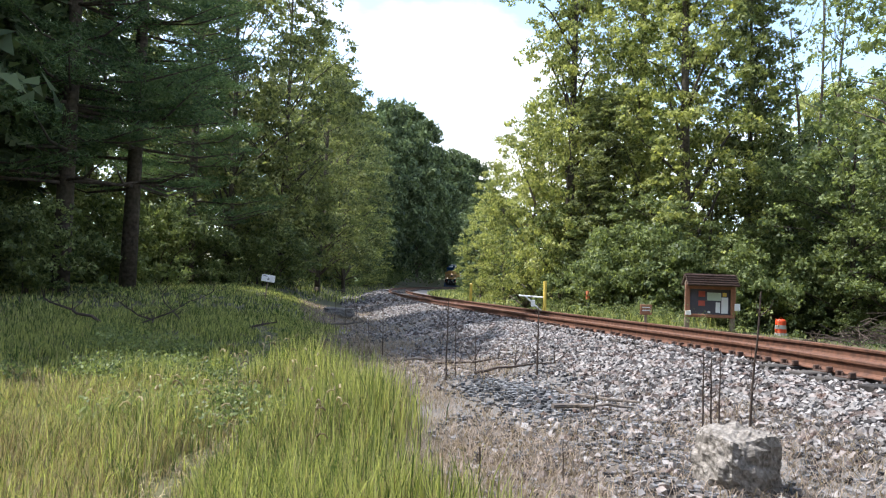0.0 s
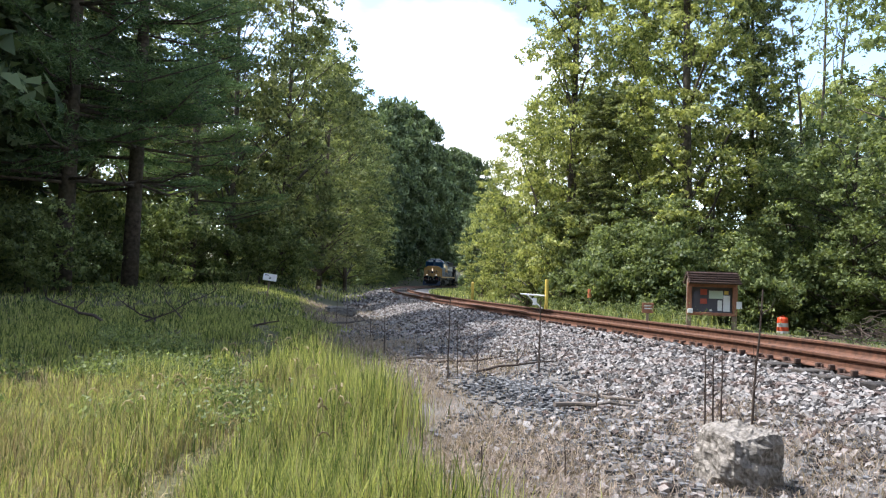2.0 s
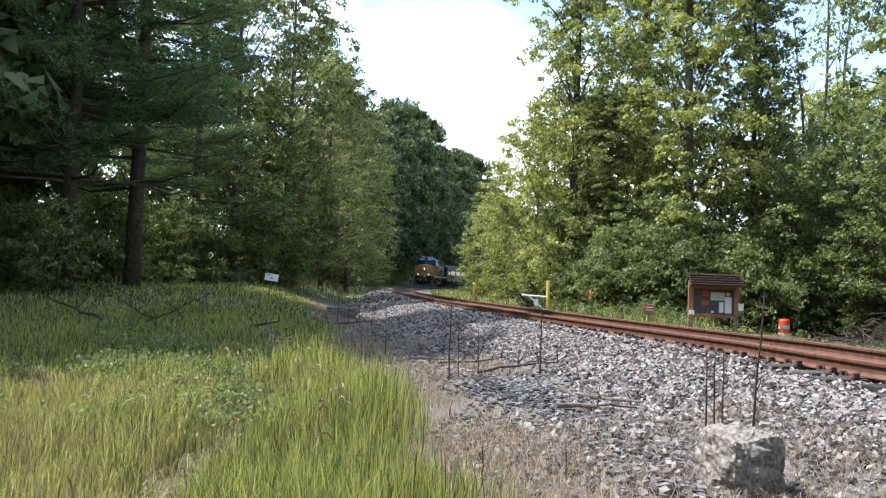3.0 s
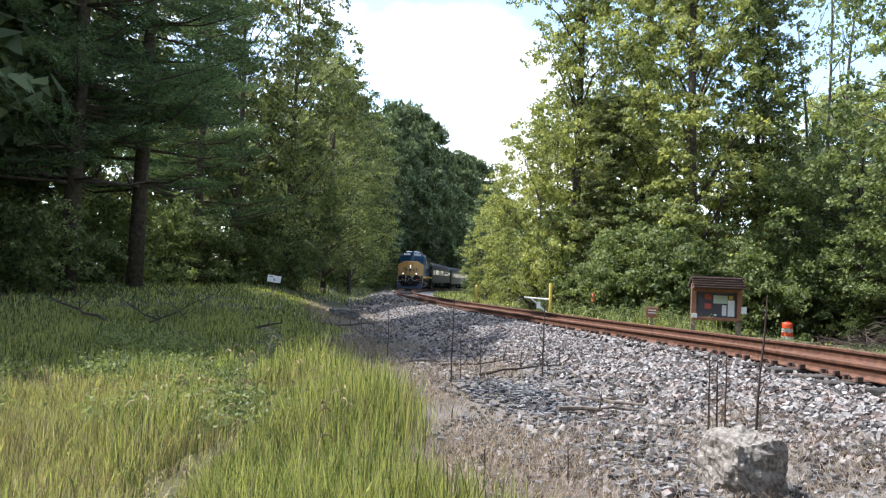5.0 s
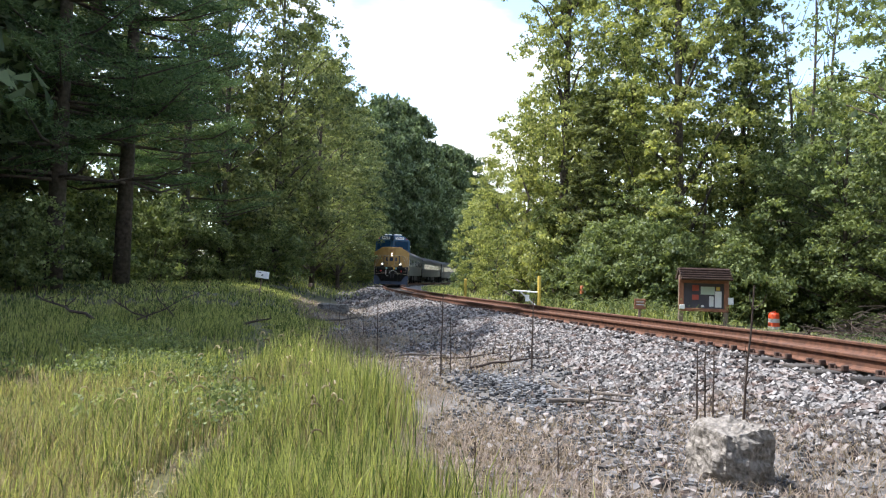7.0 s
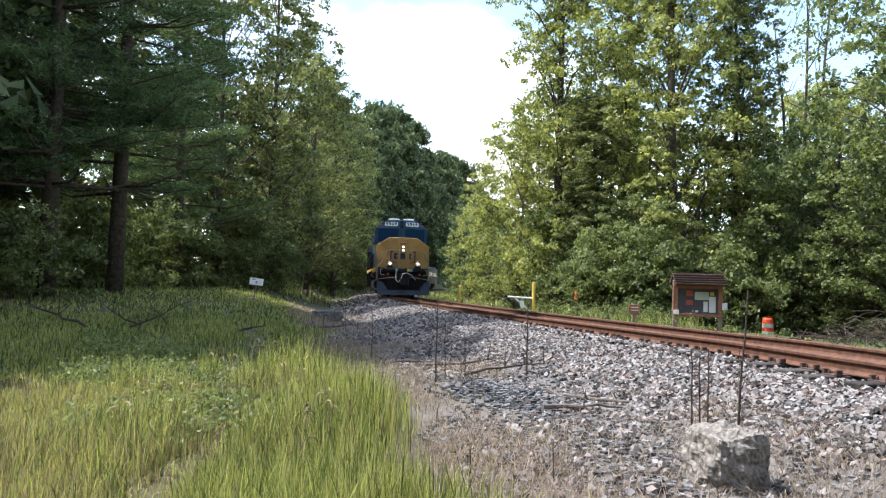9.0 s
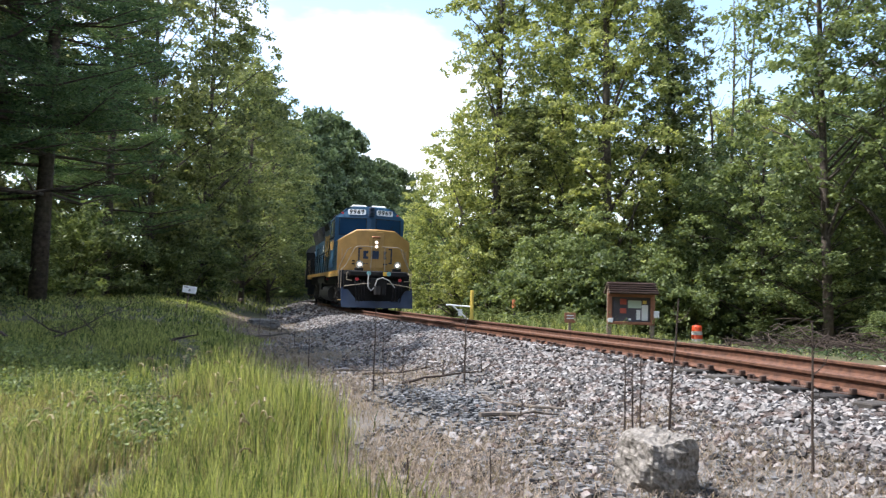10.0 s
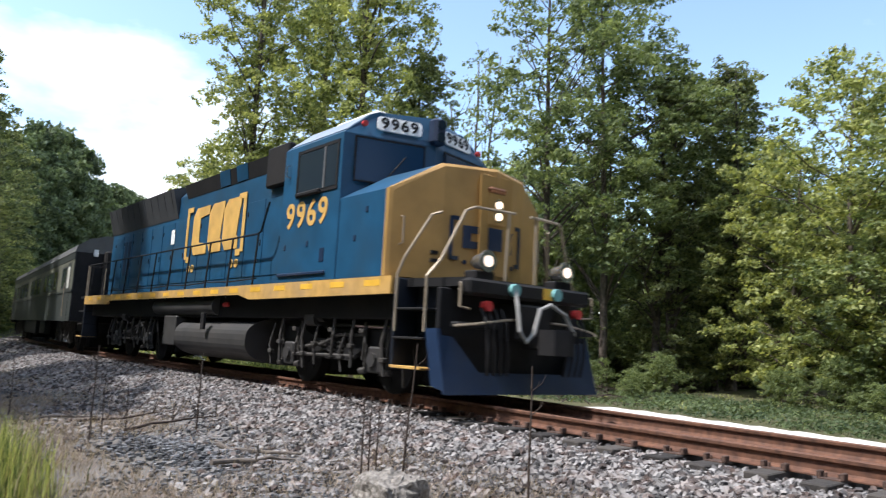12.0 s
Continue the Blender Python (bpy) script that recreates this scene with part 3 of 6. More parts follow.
# ---- railway ----
def rail_outline():
    return [(-0.076, 0), (0.076, 0), (0.076, 0.012), (0.02, 0.032), (0.009, 0.05), (0.009, 0.125), (0.036, 0.142), (0.037, 0.172),
            (0.028, 0.182), (-0.028, 0.182), (-0.037, 0.172), (-0.036, 0.142), (-0.009, 0.125), (-0.009, 0.05), (-0.02, 0.032), (-0.076, 0.012)]


def build_track():
    base = tagged(new("railway_track"), "single rusty railway track on dark wooden ties", "railway track", kind="structure")
    prof = rail_outline()
    for side in (-1, 1):
        ss = np.arange(-40, 230, 1.0)
        verts, faces = [], []
        for s in ss:
            x, y, a, h = track(s)
            for u, v in prof:
                e = side * 0.755 + u
                verts.append((x - math.sin(a) * e, y + math.cos(a) * e, h - 0.182 + v))
        n = len(prof)
        for i in range(len(ss) - 1):
            for k in range(n):
                faces.append((i * n + k, i * n + (k + 1) % n, (i + 1) * n + (k + 1) % n, (i + 1) * n + k))
        part("rail", mesh_of("rail", verts, faces, M_RUST), None, base, "rusty steel rail with a worn head")
    tie = bpy.data.meshes.new("tie")
    bm = boxed(-0.115, 0.115, -1.3, 1.3, -0.19, 0, 0.012)
    bm.to_mesh(tie)
    bm.free()
    tie.materials.append(M_TIE)
    plate = bpy.data.meshes.new("tie_plate")
    bm = boxed(-0.10, 0.10, -0.19, 0.19, -0.004, 0.014, 0.004)
    for px in (-0.06, 0.06):
        for py in (-0.11, 0.11):
            box(bm, px - 0.012, px + 0.012, py - 0.012, py + 0.012, 0.0, 0.055, 0.003)
    for px in (-0.10, 0.10):
        box(bm, px - 0.02, px + 0.02, 0.08, 0.17, 0.0, 0.07, 0.008)
    bm.to_mesh(plate)
    bm.free()
    plate.materials.append(M_PLATE)
    rng = np.random.default_rng(8)
    for k in range(290):
        s = -16 + k * 0.53
        x, y, a, h = track(s)
        one = part("tie", tie, None, base, m=pose(float(x), float(y), float(h) - 0.192 + rng.normal(0, 0.006), 0, 0, math.degrees(float(a)) + rng.normal(0, 1.2)) @ Matrix.Translation((0, rng.normal(0, 0.04), 0)))
        if k < 85:
            part("tie_plate", plate, None, one, m=pose(0, 0.755, 0))
    return base


build_track()


# ---- train ----
def plain(name, c, rough=0.5, metal=0.0, var=0.18, scale=3.0, bump=0.06, spec=0.4, stain=None, amount=0.3, coat=0.0):
    d = tuple(v * (1 - var) for v in c)
    l = tuple(min(1, v * (1 + var)) for v in c)
    return material(name, d, l, scale, rough, metal, bump, spec=spec, stain=stain, stain_scale=0.9, stain_amount=amount, coat=coat)


def glowing(name, c, strength):
    m = bpy.data.materials.new(name)
    m.use_nodes = True
    b = m.node_tree.nodes["Principled BSDF"]
    b.inputs["Base Color"].default_value = rgb(c)
    b.inputs["Emission Color"].default_value = rgb(c)
    b.inputs["Emission Strength"].default_value = strength
    return m


def glass(name, c, rough=0.05):
    m = bpy.data.materials.new(name)
    m.use_nodes = True
    b = m.node_tree.nodes["Principled BSDF"]
    b.inputs["Base Color"].default_value = rgb(c)
    b.inputs["Roughness"].default_value = rough
    b.inputs["Specular IOR Level"].default_value = 0.2
    return m


M_BLUE = plain("blue_paint", (0.011, 0.066, 0.135), 0.42, stain=(0.022, 0.052, 0.082), amount=0.6, scale=2.0)
M_NAVY = plain("navy_paint", (0.008, 0.022, 0.056), 0.5, stain=(0.04, 0.045, 0.06), amount=0.5)
M_YELLOW = plain("yellow_paint", (0.34, 0.20, 0.062), 0.5, stain=(0.36, 0.21, 0.07), amount=0.4, scale=2.0)
M_STRIPE = plain("dirty_yellow_stripe", (0.50, 0.30, 0.09), 0.5, stain=(0.30, 0.22, 0.14), amount=0.6, scale=5)
M_REFLECT = plain("reflector", (0.66, 0.38, 0.05), 0.4)
M_GREY = plain("grey_paint", (0.13, 0.135, 0.14), 0.55, stain=(0.07, 0.065, 0.06), amount=0.5)
# roof slope blue made paler to hold the sunlight on it
M_SUNROOF = plain("sunlit_blue_roof", (0.20, 0.25, 0.31), 0.5, stain=(0.32, 0.33, 0.34), amount=0.5)
M_DARKGRILLE = plain("dark_grille", (0.048, 0.05, 0.054), 0.6, stain=(0.03, 0.03, 0.03), amount=0.5)
M_ROOF = plain("pale_roof", (0.62, 0.63, 0.62), 0.5, stain=(0.4, 0.38, 0.35), amount=0.4)
M_BLACK = plain("black_metal", (0.012, 0.012, 0.013), 0.7, scale=7, bump=0.15, spec=0.2, stain=(0.03, 0.026, 0.023), amount=0.4)
M_TANK = plain("dusty_grey_tank", (0.036, 0.035, 0.035), 0.55, stain=(0.055, 0.05, 0.045), amount=0.5)
M_DUSTY = plain("dusty_steel", (0.042, 0.039, 0.036), 0.7, 0.0, stain=(0.06, 0.052, 0.045), amount=0.5, scale=8)
M_HAND = plain("bare_handrail", (0.33, 0.27, 0.20), 0.5, 0.3)
M_HOSE = plain("pale_hose", (0.33, 0.325, 0.31), 0.7)
M_TEAL = plain("teal_cap", (0.16, 0.36, 0.36), 0.5)
M_RED = plain("red_fitting", (0.5, 0.04, 0.04), 0.5)
M_WHITE = plain("white_paint", (0.78, 0.78, 0.76), 0.5)
M_CHROME = plain("polished_housing", (0.55, 0.55, 0.54), 0.25, 0.9)
M_GLASS = glass("dark_glass", (0.02, 0.03, 0.04))
M_PANE = glass("cab_glass", (0.012, 0.04, 0.085), 0.12)
M_LAMP = glowing("lit_headlamp", (1.0, 0.76, 0.55), 2.4)
M_DITCH = glowing("lit_ditch_lamp", (1.0, 0.84, 0.7), 1.0)
M_GREEN = plain("dark_green_paint", (0.030, 0.036, 0.034), 0.5, spec=0.35, stain=(0.07, 0.075, 0.068), amount=0.5)
M_CARROOF = plain("weathered_roof", (0.085, 0.087, 0.085), 0.75, spec=0.25, stain=(0.14, 0.135, 0.125), amount=0.5)
M_BAND = plain("dull_cream_paint", (0.11, 0.112, 0.085), 0.55, stain=(0.06, 0.055, 0.045), amount=0.5)
M_PALE = plain("pale_lettering", (0.55, 0.55, 0.50), 0.5)


def solid(name, verts, faces, mat, parent, label=""):
    bm = bmesh.new()
    vs = [bm.verts.new(v) for v in verts]
    for f in faces:
        bm.faces.new([vs[i] for i in f])
    bmesh.ops.recalc_face_normals(bm, faces=bm.faces)
    return part(name, bm, mat, parent, label)


def loft(sections, caps=True):
    """Joins outlines of equal length, given as lists of points."""
    bm = bmesh.new()
    rings = [[bm.verts.new(p) for p in s] for s in sections]
    n = len(rings[0])
    for a, b in zip(rings, rings[1:]):
        for k in range(n):
            bm.faces.new((a[k], a[(k + 1) % n], b[(k + 1) % n], b[k]))
    if caps:
        bm.faces.new(rings[0])
        bm.faces.new(rings[-1])
    bmesh.ops.recalc_face_normals(bm, faces=bm.faces)
    return bm


def cylinder(axis, c, r, a, b, sides=16):
    d = {"x": (1, 0, 0), "y": (0, 1, 0), "z": (0, 0, 1)}[axis]
    p = [Vector(c) + Vector(d) * a, Vector(c) + Vector(d) * b]
    return tubed(p, r, sides=sides)


def lettering(name, text, size, mat, parent, m, label="", wide=1.0):
    cu = bpy.data.curves.new(name, "FONT")
    cu.offset = size * 0.02
    cu.body, cu.size, cu.extrude, cu.align_x, cu.align_y = text, size, 0.005, "CENTER", "CENTER"
    tmp = bpy.data.objects.new(name, cu)
    me = bpy.data.meshes.new_from_object(tmp)
    bpy.data.objects.remove(tmp)
    me.materials.append(mat)
    return part(name, me, None, parent, label, m @ Matrix.Diagonal((wide, 1, 1, 1)))


def numerals(text, size, step, mat, parent, m, wide):
    """Each numeral as a part of its own, evenly spaced."""
    for k, ch in enumerate(text):
        lettering("numeral", ch, size, mat, parent, m @ Matrix.Translation(((k - (len(text) - 1) / 2) * step, 0, 0)), wide=wide)


SIDE_R = Matrix(((1, 0, 0, 0), (0, 0, -1, 0), (0, 1, 0, 0), (0, 0, 0, 1)))       # reads from the loco's right


def facing(x, y, z, yaw, tip=0.0):
    """A plate's frame: its face looks along +x turned by yaw, tipped back by tip."""
    return pose(x, y, z, 0, 0, yaw) @ pose(0, 0, 0, 0, -tip, 0) @ Matrix(((0, 0, 1, 0), (1, 0, 0, 0), (0, 1, 0, 0), (0, 0, 0, 1)))


def wheelset(parent, x, r, mat):
    bm = bmesh.new()
    for y in (-0.74, 0.74):
        s = math.copysign(1, y)
        tube(bm, [(0, y - 0.065, 0), (0, y + 0.065, 0)], r, sides=28)
        tube(bm, [(0, y - s * 0.065, 0), (0, y - s * 0.095, 0)], r + 0.028, sides=28)
        tube(bm, [(0, y + s * 0.066, 0), (0, y + s * 0.10, 0)], r * 0.35, sides=12)
        for k in range(6):
            a = k * math.pi / 3
            box(bm, math.cos(a) * r * 0.6 - 0.03, math.cos(a) * r * 0.6 + 0.03, y + s * 0.06, y + s * 0.075, math.sin(a) * r * 0.6 - 0.03, math.sin(a) * r * 0.6 + 0.03)
    tube(bm, [(0, -0.75, 0), (0, 0.75, 0)], 0.09, sides=10)
    return part("wheelset", bm, mat, parent, "steel wheels on an axle", pose(x, 0, r))


def bogie(parent, xc, half, r, y, mat, mat2):
    """Side frames, axle boxes, springs, brake rigging and cylinders."""
    for s in (-1, 1):
        bm = bmesh.new()
        out = [(xc - half - 0.62, 0.86), (xc - half - 0.55, 0.98), (xc - half + 0.25, 0.98), (xc - 0.55, 0.80), (xc + 0.55, 0.80), (xc + half - 0.25, 0.98),
               (xc + half + 0.55, 0.98), (xc + half + 0.62, 0.86), (xc + half + 0.3, 0.70), (xc + half - 0.3, 0.72), (xc + 0.5, 0.46), (xc - 0.5, 0.46), (xc - half + 0.3, 0.72), (xc - half - 0.3, 0.70)]
        prism(bm, out, "y", s * (y - 0.12), s * y)
        part("side_frame", bm, mat, parent)
        for xa in (xc - half, xc + half):
            bm = boxed(xa - 0.17, xa + 0.17, s * (y - 0.02), s * (y + 0.10), r - 0.2, r + 0.2, 0.03)
            tube(bm, [(xa, s * (y + 0.09), r), (xa, s * (y + 0.15), r)], 0.11, sides=12)
            part("axle_box", bm, M_TANK, parent, "dusty axle box")
            for dx in (-0.32, 0.32):
                bm = tubed([(xa + dx, s * (y + 0.02), 0.30), (xa + dx * 0.9, s * (y + 0.05), 0.62), (xa + dx * 1.1, s * (y + 0.03), 1.08)], 0.032, sides=6)
                tube(bm, [(xa + dx - 0.08, s * (y + 0.06), 0.32), (xa + dx + 0.08, s * (y + 0.06), 0.34)], 0.05, sides=6)
                part("brake_hanger", bm, mat2, parent)
        for xs in (xc - 0.28, xc, xc + 0.28):
            bm = bmesh.new()
            pts = [(xs + 0.085 * math.cos(k * 0.9), s * (y + 0.0) + 0.06 * math.sin(k * 0.9), 0.47 + k * 0.0105) for k in range(32)]
            tube(bm, pts, 0.018, sides=5)
            part("spring", bm, mat2, parent)
        bm = tubed([(xc - half * 0.5, s * (y + 0.07), 1.12), (xc - half * 0.5 + 0.32, s * (y + 0.07), 1.12)], 0.13, sides=14)
        tube(bm, [(xc - half * 0.5 + 0.3, s * (y + 0.07), 1.12), (xc - half * 0.5 + 0.5, s * (y + 0.07), 1.12)], 0.05, sides=8)
        part("brake_cylinder", bm, M_TANK, parent, "dusty brake cylinder")
        bm = tubed([(xc - half + 0.35, s * (y + 0.08), 0.62), (xc - 0.2, s * (y + 0.09), 0.70), (xc + 0.3, s * (y + 0.09), 0.86), (xc + half - 0.3, s * (y + 0.08), 0.88)], 0.026, sides=6)
        tube(bm, [(xc - half + 0.2, s * (y + 0.1), 0.5), (xc + half - 0.5, s * (y + 0.1), 0.54)], 0.03, sides=6)
        part("brake_rod", bm, mat2, parent, "dusty brake rigging")
        part("sand_pipe", tubed([(xc + half + 0.5, s * (y + 0.03), 1.3), (xc + half + 0.66, s * (y + 0.03), 0.75), (xc + half + 0.55, s * (y - 0.1), 0.14)], 0.022, sides=6), mat2, parent)
        for k, dx in enumerate((-1.95, -1.62, -1.05, -0.74, -0.36, 0.18, 0.52, 0.8, 1.12, 1.7)):
            z0, z1 = (0.28, 0.36, 0.5)[k % 3], (1.02, 1.22, 0.9, 1.3)[k % 4]
            bm = tubed([(xc + dx, s * (y + 0.13), z0), (xc + dx + 0.06 * (k % 3 - 1), s * (y + 0.15), (z0 + z1) / 2), (xc + dx + 0.03, s * (y + 0.1), z1)], 0.022 + 0.008 * (k % 2), sides=6)
            box(bm, xc + dx - 0.06, xc + dx + 0.06, s * (y + 0.1), s * (y + 0.19), z0 + 0.2 + 0.1 * (k % 3), z0 + 0.27 + 0.1 * (k % 3), 0.01)
            part("brake_lever", bm, mat2, parent)
    # black boxes added round the axles to keep the underside dark
    for xa in (xc - half, xc + half):
        part("axle_filler", boxed(xa - 0.62, xa + 0.62, -0.62, 0.62, 0.16, 0.98, 0.08), mat, parent)
    part("bolster", boxed(xc - 0.4, xc + 0.4, -y + 0.1, y - 0.1, 0.5, 1.0, 0.03), mat, parent)


def build_loco():
    L = tagged(new("locomotive"), "blue diesel locomotive with a yellow nose and dirty yellow sill", "locomotive")
    W = 1.57
    # frame, sill and platform
    part("underframe", boxed(-8.9, 7.9, -1.30, 1.30, 1.12, 1.66, 0.02), M_BLACK, L)
    for s in (-1, 1):
        out = [(-8.9, 1.47), (-6.4, 1.45), (-6.1, 1.55), (2.8, 1.55), (3.3, 1.45), (7.97, 1.47), (7.97, 1.725), (-8.9, 1.725)]
        sill = part("side_sill", prismed(out, "y", s * 1.50, s * 1.575), M_STRIPE, L, "dirty yellow sill stripe")
        for k in range(17):
            x = -8.4 + k * 0.98
            part("reflector", boxed(x, x + 0.42, s * 1.572, s * 1.578, 1.59, 1.68), M_REFLECT, sill)
    part("walkway", boxed(-9.6, 7.8, -1.52, 1.52, 1.66, 1.728, 0.01), M_BLACK, L)
    # long hood
    hood = part("long_hood", loft([[(x, -1.22, 1.73), (x, -1.22, 4.12), (x, -0.95, 4.42), (x, 0.95, 4.42), (x, 1.22, 4.12), (x, 1.22, 1.73)] for x in (-7.7, 4.42)]), M_BLUE, L)
    for s in (-1, 1):
        part("radiator_grille", solid_mesh([(-7.74, s * 1.23, 3.60), (-2.0, s * 1.23, 3.60), (-2.0, s * 1.42, 4.33), (-7.74, s * 1.42, 4.33), (-7.74, s * 1.0, 3.60), (-2.0, s * 1.0, 3.60), (-2.0, s * 1.0, 4.46), (-7.74, s * 1.0, 4.46)]), M_DARKGRILLE, hood, "grey flared radiator grille")
        for k in range(11):
            x = -7.55 + k * 0.53
            part("louvre", solid_mesh([(x, s * 1.24, 3.64), (x + 0.03, s * 1.24, 3.64), (x + 0.03, s * 1.43, 4.31), (x, s * 1.43, 4.31), (x, s * 1.1, 3.64), (x + 0.03, s * 1.1, 3.64), (x + 0.03, s * 1.1, 4.31), (x, s * 1.1, 4.31)]), M_DARKGRILLE, hood)
        part("blower_duct", solid_mesh([(-1.45, s * 1.225, 4.02), (3.0, s * 1.225, 4.02), (3.2, s * 1.30, 4.36), (-1.55, s * 1.30, 4.36), (-1.45, s * 0.9, 4.02), (3.0, s * 0.9, 4.02), (3.2, s * 0.9, 4.5), (-1.55, s * 0.9, 4.5)]), M_BLACK, hood, "black brake blower duct")
        for x in (0.6, 1.5):
            part("panel", solid_mesh([(x, s * 1.24, 4.04), (x + 0.55, s * 1.24, 4.04), (x + 0.6, s * 1.315, 4.37), (x + 0.05, s * 1.315, 4.37), (x, s * 1.1, 4.04), (x + 0.55, s * 1.1, 4.04), (x + 0.55, s * 1.1, 4.38), (x + 0.05, s * 1.1, 4.38)]), M_BLUE, hood)
        part("intake_box", boxed(3.15, 4.05, s * 1.2, s * 1.36, 3.66, 4.46, 0.03), M_BLACK, hood, "black air intake")
        for k in range(13):
            x = -7.3 + k * 0.86
            door = part("hood_door", boxed(x, x + 0.80, s * 1.218, s * 1.236, 1.95, 3.50, 0.006), M_BLUE, hood)
            part("latch", boxed(x + 0.70, x + 0.74, s * 1.236, s * 1.25, 2.55, 2.68, 0.004), M_BLACK, door)
            part("hinge", boxed(x + 0.03, x + 0.07, s * 1.236, s * 1.25, 3.2, 3.3, 0.004), M_BLACK, door)
        for x in (-6.3, -5.95):
            part("grille", boxed(x, x + 0.22, s * 1.235, s * 1.247, 2.3, 3.3, 0.004), M_NAVY, hood)
        part("notice", boxed(-2.35, -2.1, s * 1.238, s * 1.244, 2.95, 3.32), M_WHITE, hood, "small white notice")
    part("hood_roof", loft([[(x, -1.0, 4.40), (x, -0.86, 4.40 + r), (x, -0.3, 4.46 + r), (x, 0.3, 4.46 + r), (x, 0.86, 4.40 + r), (x, 1.0, 4.40)] for x, r in ((-7.72, 0.1), (-2.0, 0.12), (2.9, 0.13), (3.3, 0.06), (4.38, 0.05))]), M_ROOF, hood, "pale grey hood roof")
    for x in (-6.6, -4.9, -3.2):
        part("roof_fan", cylinder("z", (x, 0, 4.42), 0.66, 0, 0.16, 20), M_GREY, hood)
    part("exhaust_stack", boxed(0.4, 1.1, -0.2, 0.2, 4.42, 4.62, 0.03), M_BLACK, hood)
    # cab
    sec = lambda x, k=0.0: [(x, -W, 1.73), (x, -W, 4.14), (x - k, -1.06, 4.56), (x - k, -0.9, 4.63), (x - k, 0.9, 4.63), (x - k, 1.06, 4.56), (x, W, 4.14), (x, W, 1.73)]
    cab = part("cab", loft([sec(4.40), sec(6.40)]), M_BLUE, L)
    # windscreen front, in two facets that meet ahead of the cab
    solid("cab_front", [(6.40, -W, 3.0), (6.86, 0, 3.0), (6.40, W, 3.0), (6.40, -W, 4.14), (6.80, 0, 4.14), (6.40, W, 4.14), (6.36, -1.06, 4.56), (6.36, -0.9, 4.63), (6.70, 0, 4.66), (6.36, 0.9, 4.63), (6.36, 1.06, 4.56)],
          [(0, 1, 4, 3), (1, 2, 5, 4), (3, 4, 8, 7, 6), (4, 5, 10, 9, 8), (7, 8, 9), (0, 3, 6, 7, 9, 10, 5, 2), (0, 2, 1)], M_BLUE, cab, "dark blue cab front")
    for s in (-1, 1):
        yaw = s * 15.0
        ws = part("windscreen", loft([[(-0.60, -0.38, d), (0.58, -0.38, d), (0.62, 0.33, d), (-0.56, 0.33, d)] for d in (0, 0.02)]), M_PANE, cab, "slanted windscreen pane", facing(6.625, s * 0.80, 3.74, yaw, 2))
        part("gasket", frame_mesh(0.62, 0.385, 0.03, 0.012), M_BLACK, ws, "", pose(0, -0.02, 0.016))
        part("wiper", tubed([(-0.1, -0.36, 0.05), (0.25, 0.1, 0.06)], 0.012, sides=5), M_BLACK, ws)
        nb = part("number_board", rounded_plate(0.80, 0.25, 0.06, 0.03), M_WHITE, cab, "white number board", facing(6.60, s * 0.63, 4.385, yaw, 10))
        numerals("9969", 0.27, 0.175, M_BLACK, nb, pose(0, 0, 0.036), 1.12)
        part("marker_lamp", cylinder("x", (6.46, s * 1.25, 4.33), 0.05, 0, 0.06, 12), M_RED, cab)
        part("roof_unit", roof_slab(s), M_ROOF, cab, "white roof unit")
        part("roof_edge", solid_mesh([(4.42, s * 1.50, 4.215), (6.36, s * 1.50, 4.215), (6.36, s * 1.08, 4.562), (4.42, s * 1.08, 4.562), (4.42, s * 1.48, 4.18), (6.36, s * 1.48, 4.18), (6.36, s * 1.06, 4.53), (4.42, s * 1.06, 4.53)]), M_SUNROOF, cab, "pale roof slope with sunlight in its colour")
        # side windows
        win = part("side_window", boxed(4.96, 6.24, s * (W - 0.02), s * (W + 0.012), 3.27, 3.98, 0.01), M_GLASS, cab, "sliding cab window")
        part("window_frame", side_frame_mesh(4.90, 6.30, 3.21, 4.04, s * (W + 0.004), 0.055), M_BLACK, win)
        part("window_bar", boxed(5.84, 5.89, s * W, s * (W + 0.03), 3.27, 3.98, 0.005), M_GREY, win)
        part("arm_rest", boxed(5.0, 5.8, s * W, s * (W + 0.09), 3.19, 3.27, 0.02), M_BLACK, cab)
        part("grab_iron", tubed([(4.62, s * (W + 0.01), 3.62), (4.62, s * (W + 0.07), 3.64), (4.62, s * (W + 0.07), 3.82), (4.62, s * (W + 0.01), 3.84)], 0.014, sides=6), M_CHROME, cab)
        part("cab_sill_strip", boxed(4.45, 6.1, s * W, s * (W + 0.035), 1.83, 1.88, 0.008), M_NAVY, cab)
        part("louvre_panel", boxed(5.88, 6.02, s * W, s * (W + 0.012), 2.03, 2.26, 0.004), M_NAVY, cab)
        part("panel_seam", boxed(6.42, 6.432, s * W, s * (W + 0.006), 1.75, 3.0), M_NAVY, cab)
        for x, z in ((4.6, 2.3), (5.4, 2.32), (6.9, 2.3), (7.2, 2.72)):
            part("bolt_plate", boxed(x, x + 0.06, s * W, s * (W + 0.014), z, z + 0.09, 0.004), M_NAVY, cab)
        if s < 0:
            numerals("9969", 0.62, 0.375, M_EMBLEM, cab, pose(5.33, -W - 0.006, 2.87) @ SIDE_R, 1.04)
    hl = part("cab_beacon", boxed(6.72, 6.95, -0.13, 0.13, 4.16, 4.62, 0.05), M_NAVY, cab)
    part("lens", cylinder("x", (6.95, 0, 4.5), 0.085, 0, 0.02), M_GLASS, hl)
    part("lens", cylinder("x", (6.95, 0, 4.28), 0.085, 0, 0.02), M_GLASS, hl)
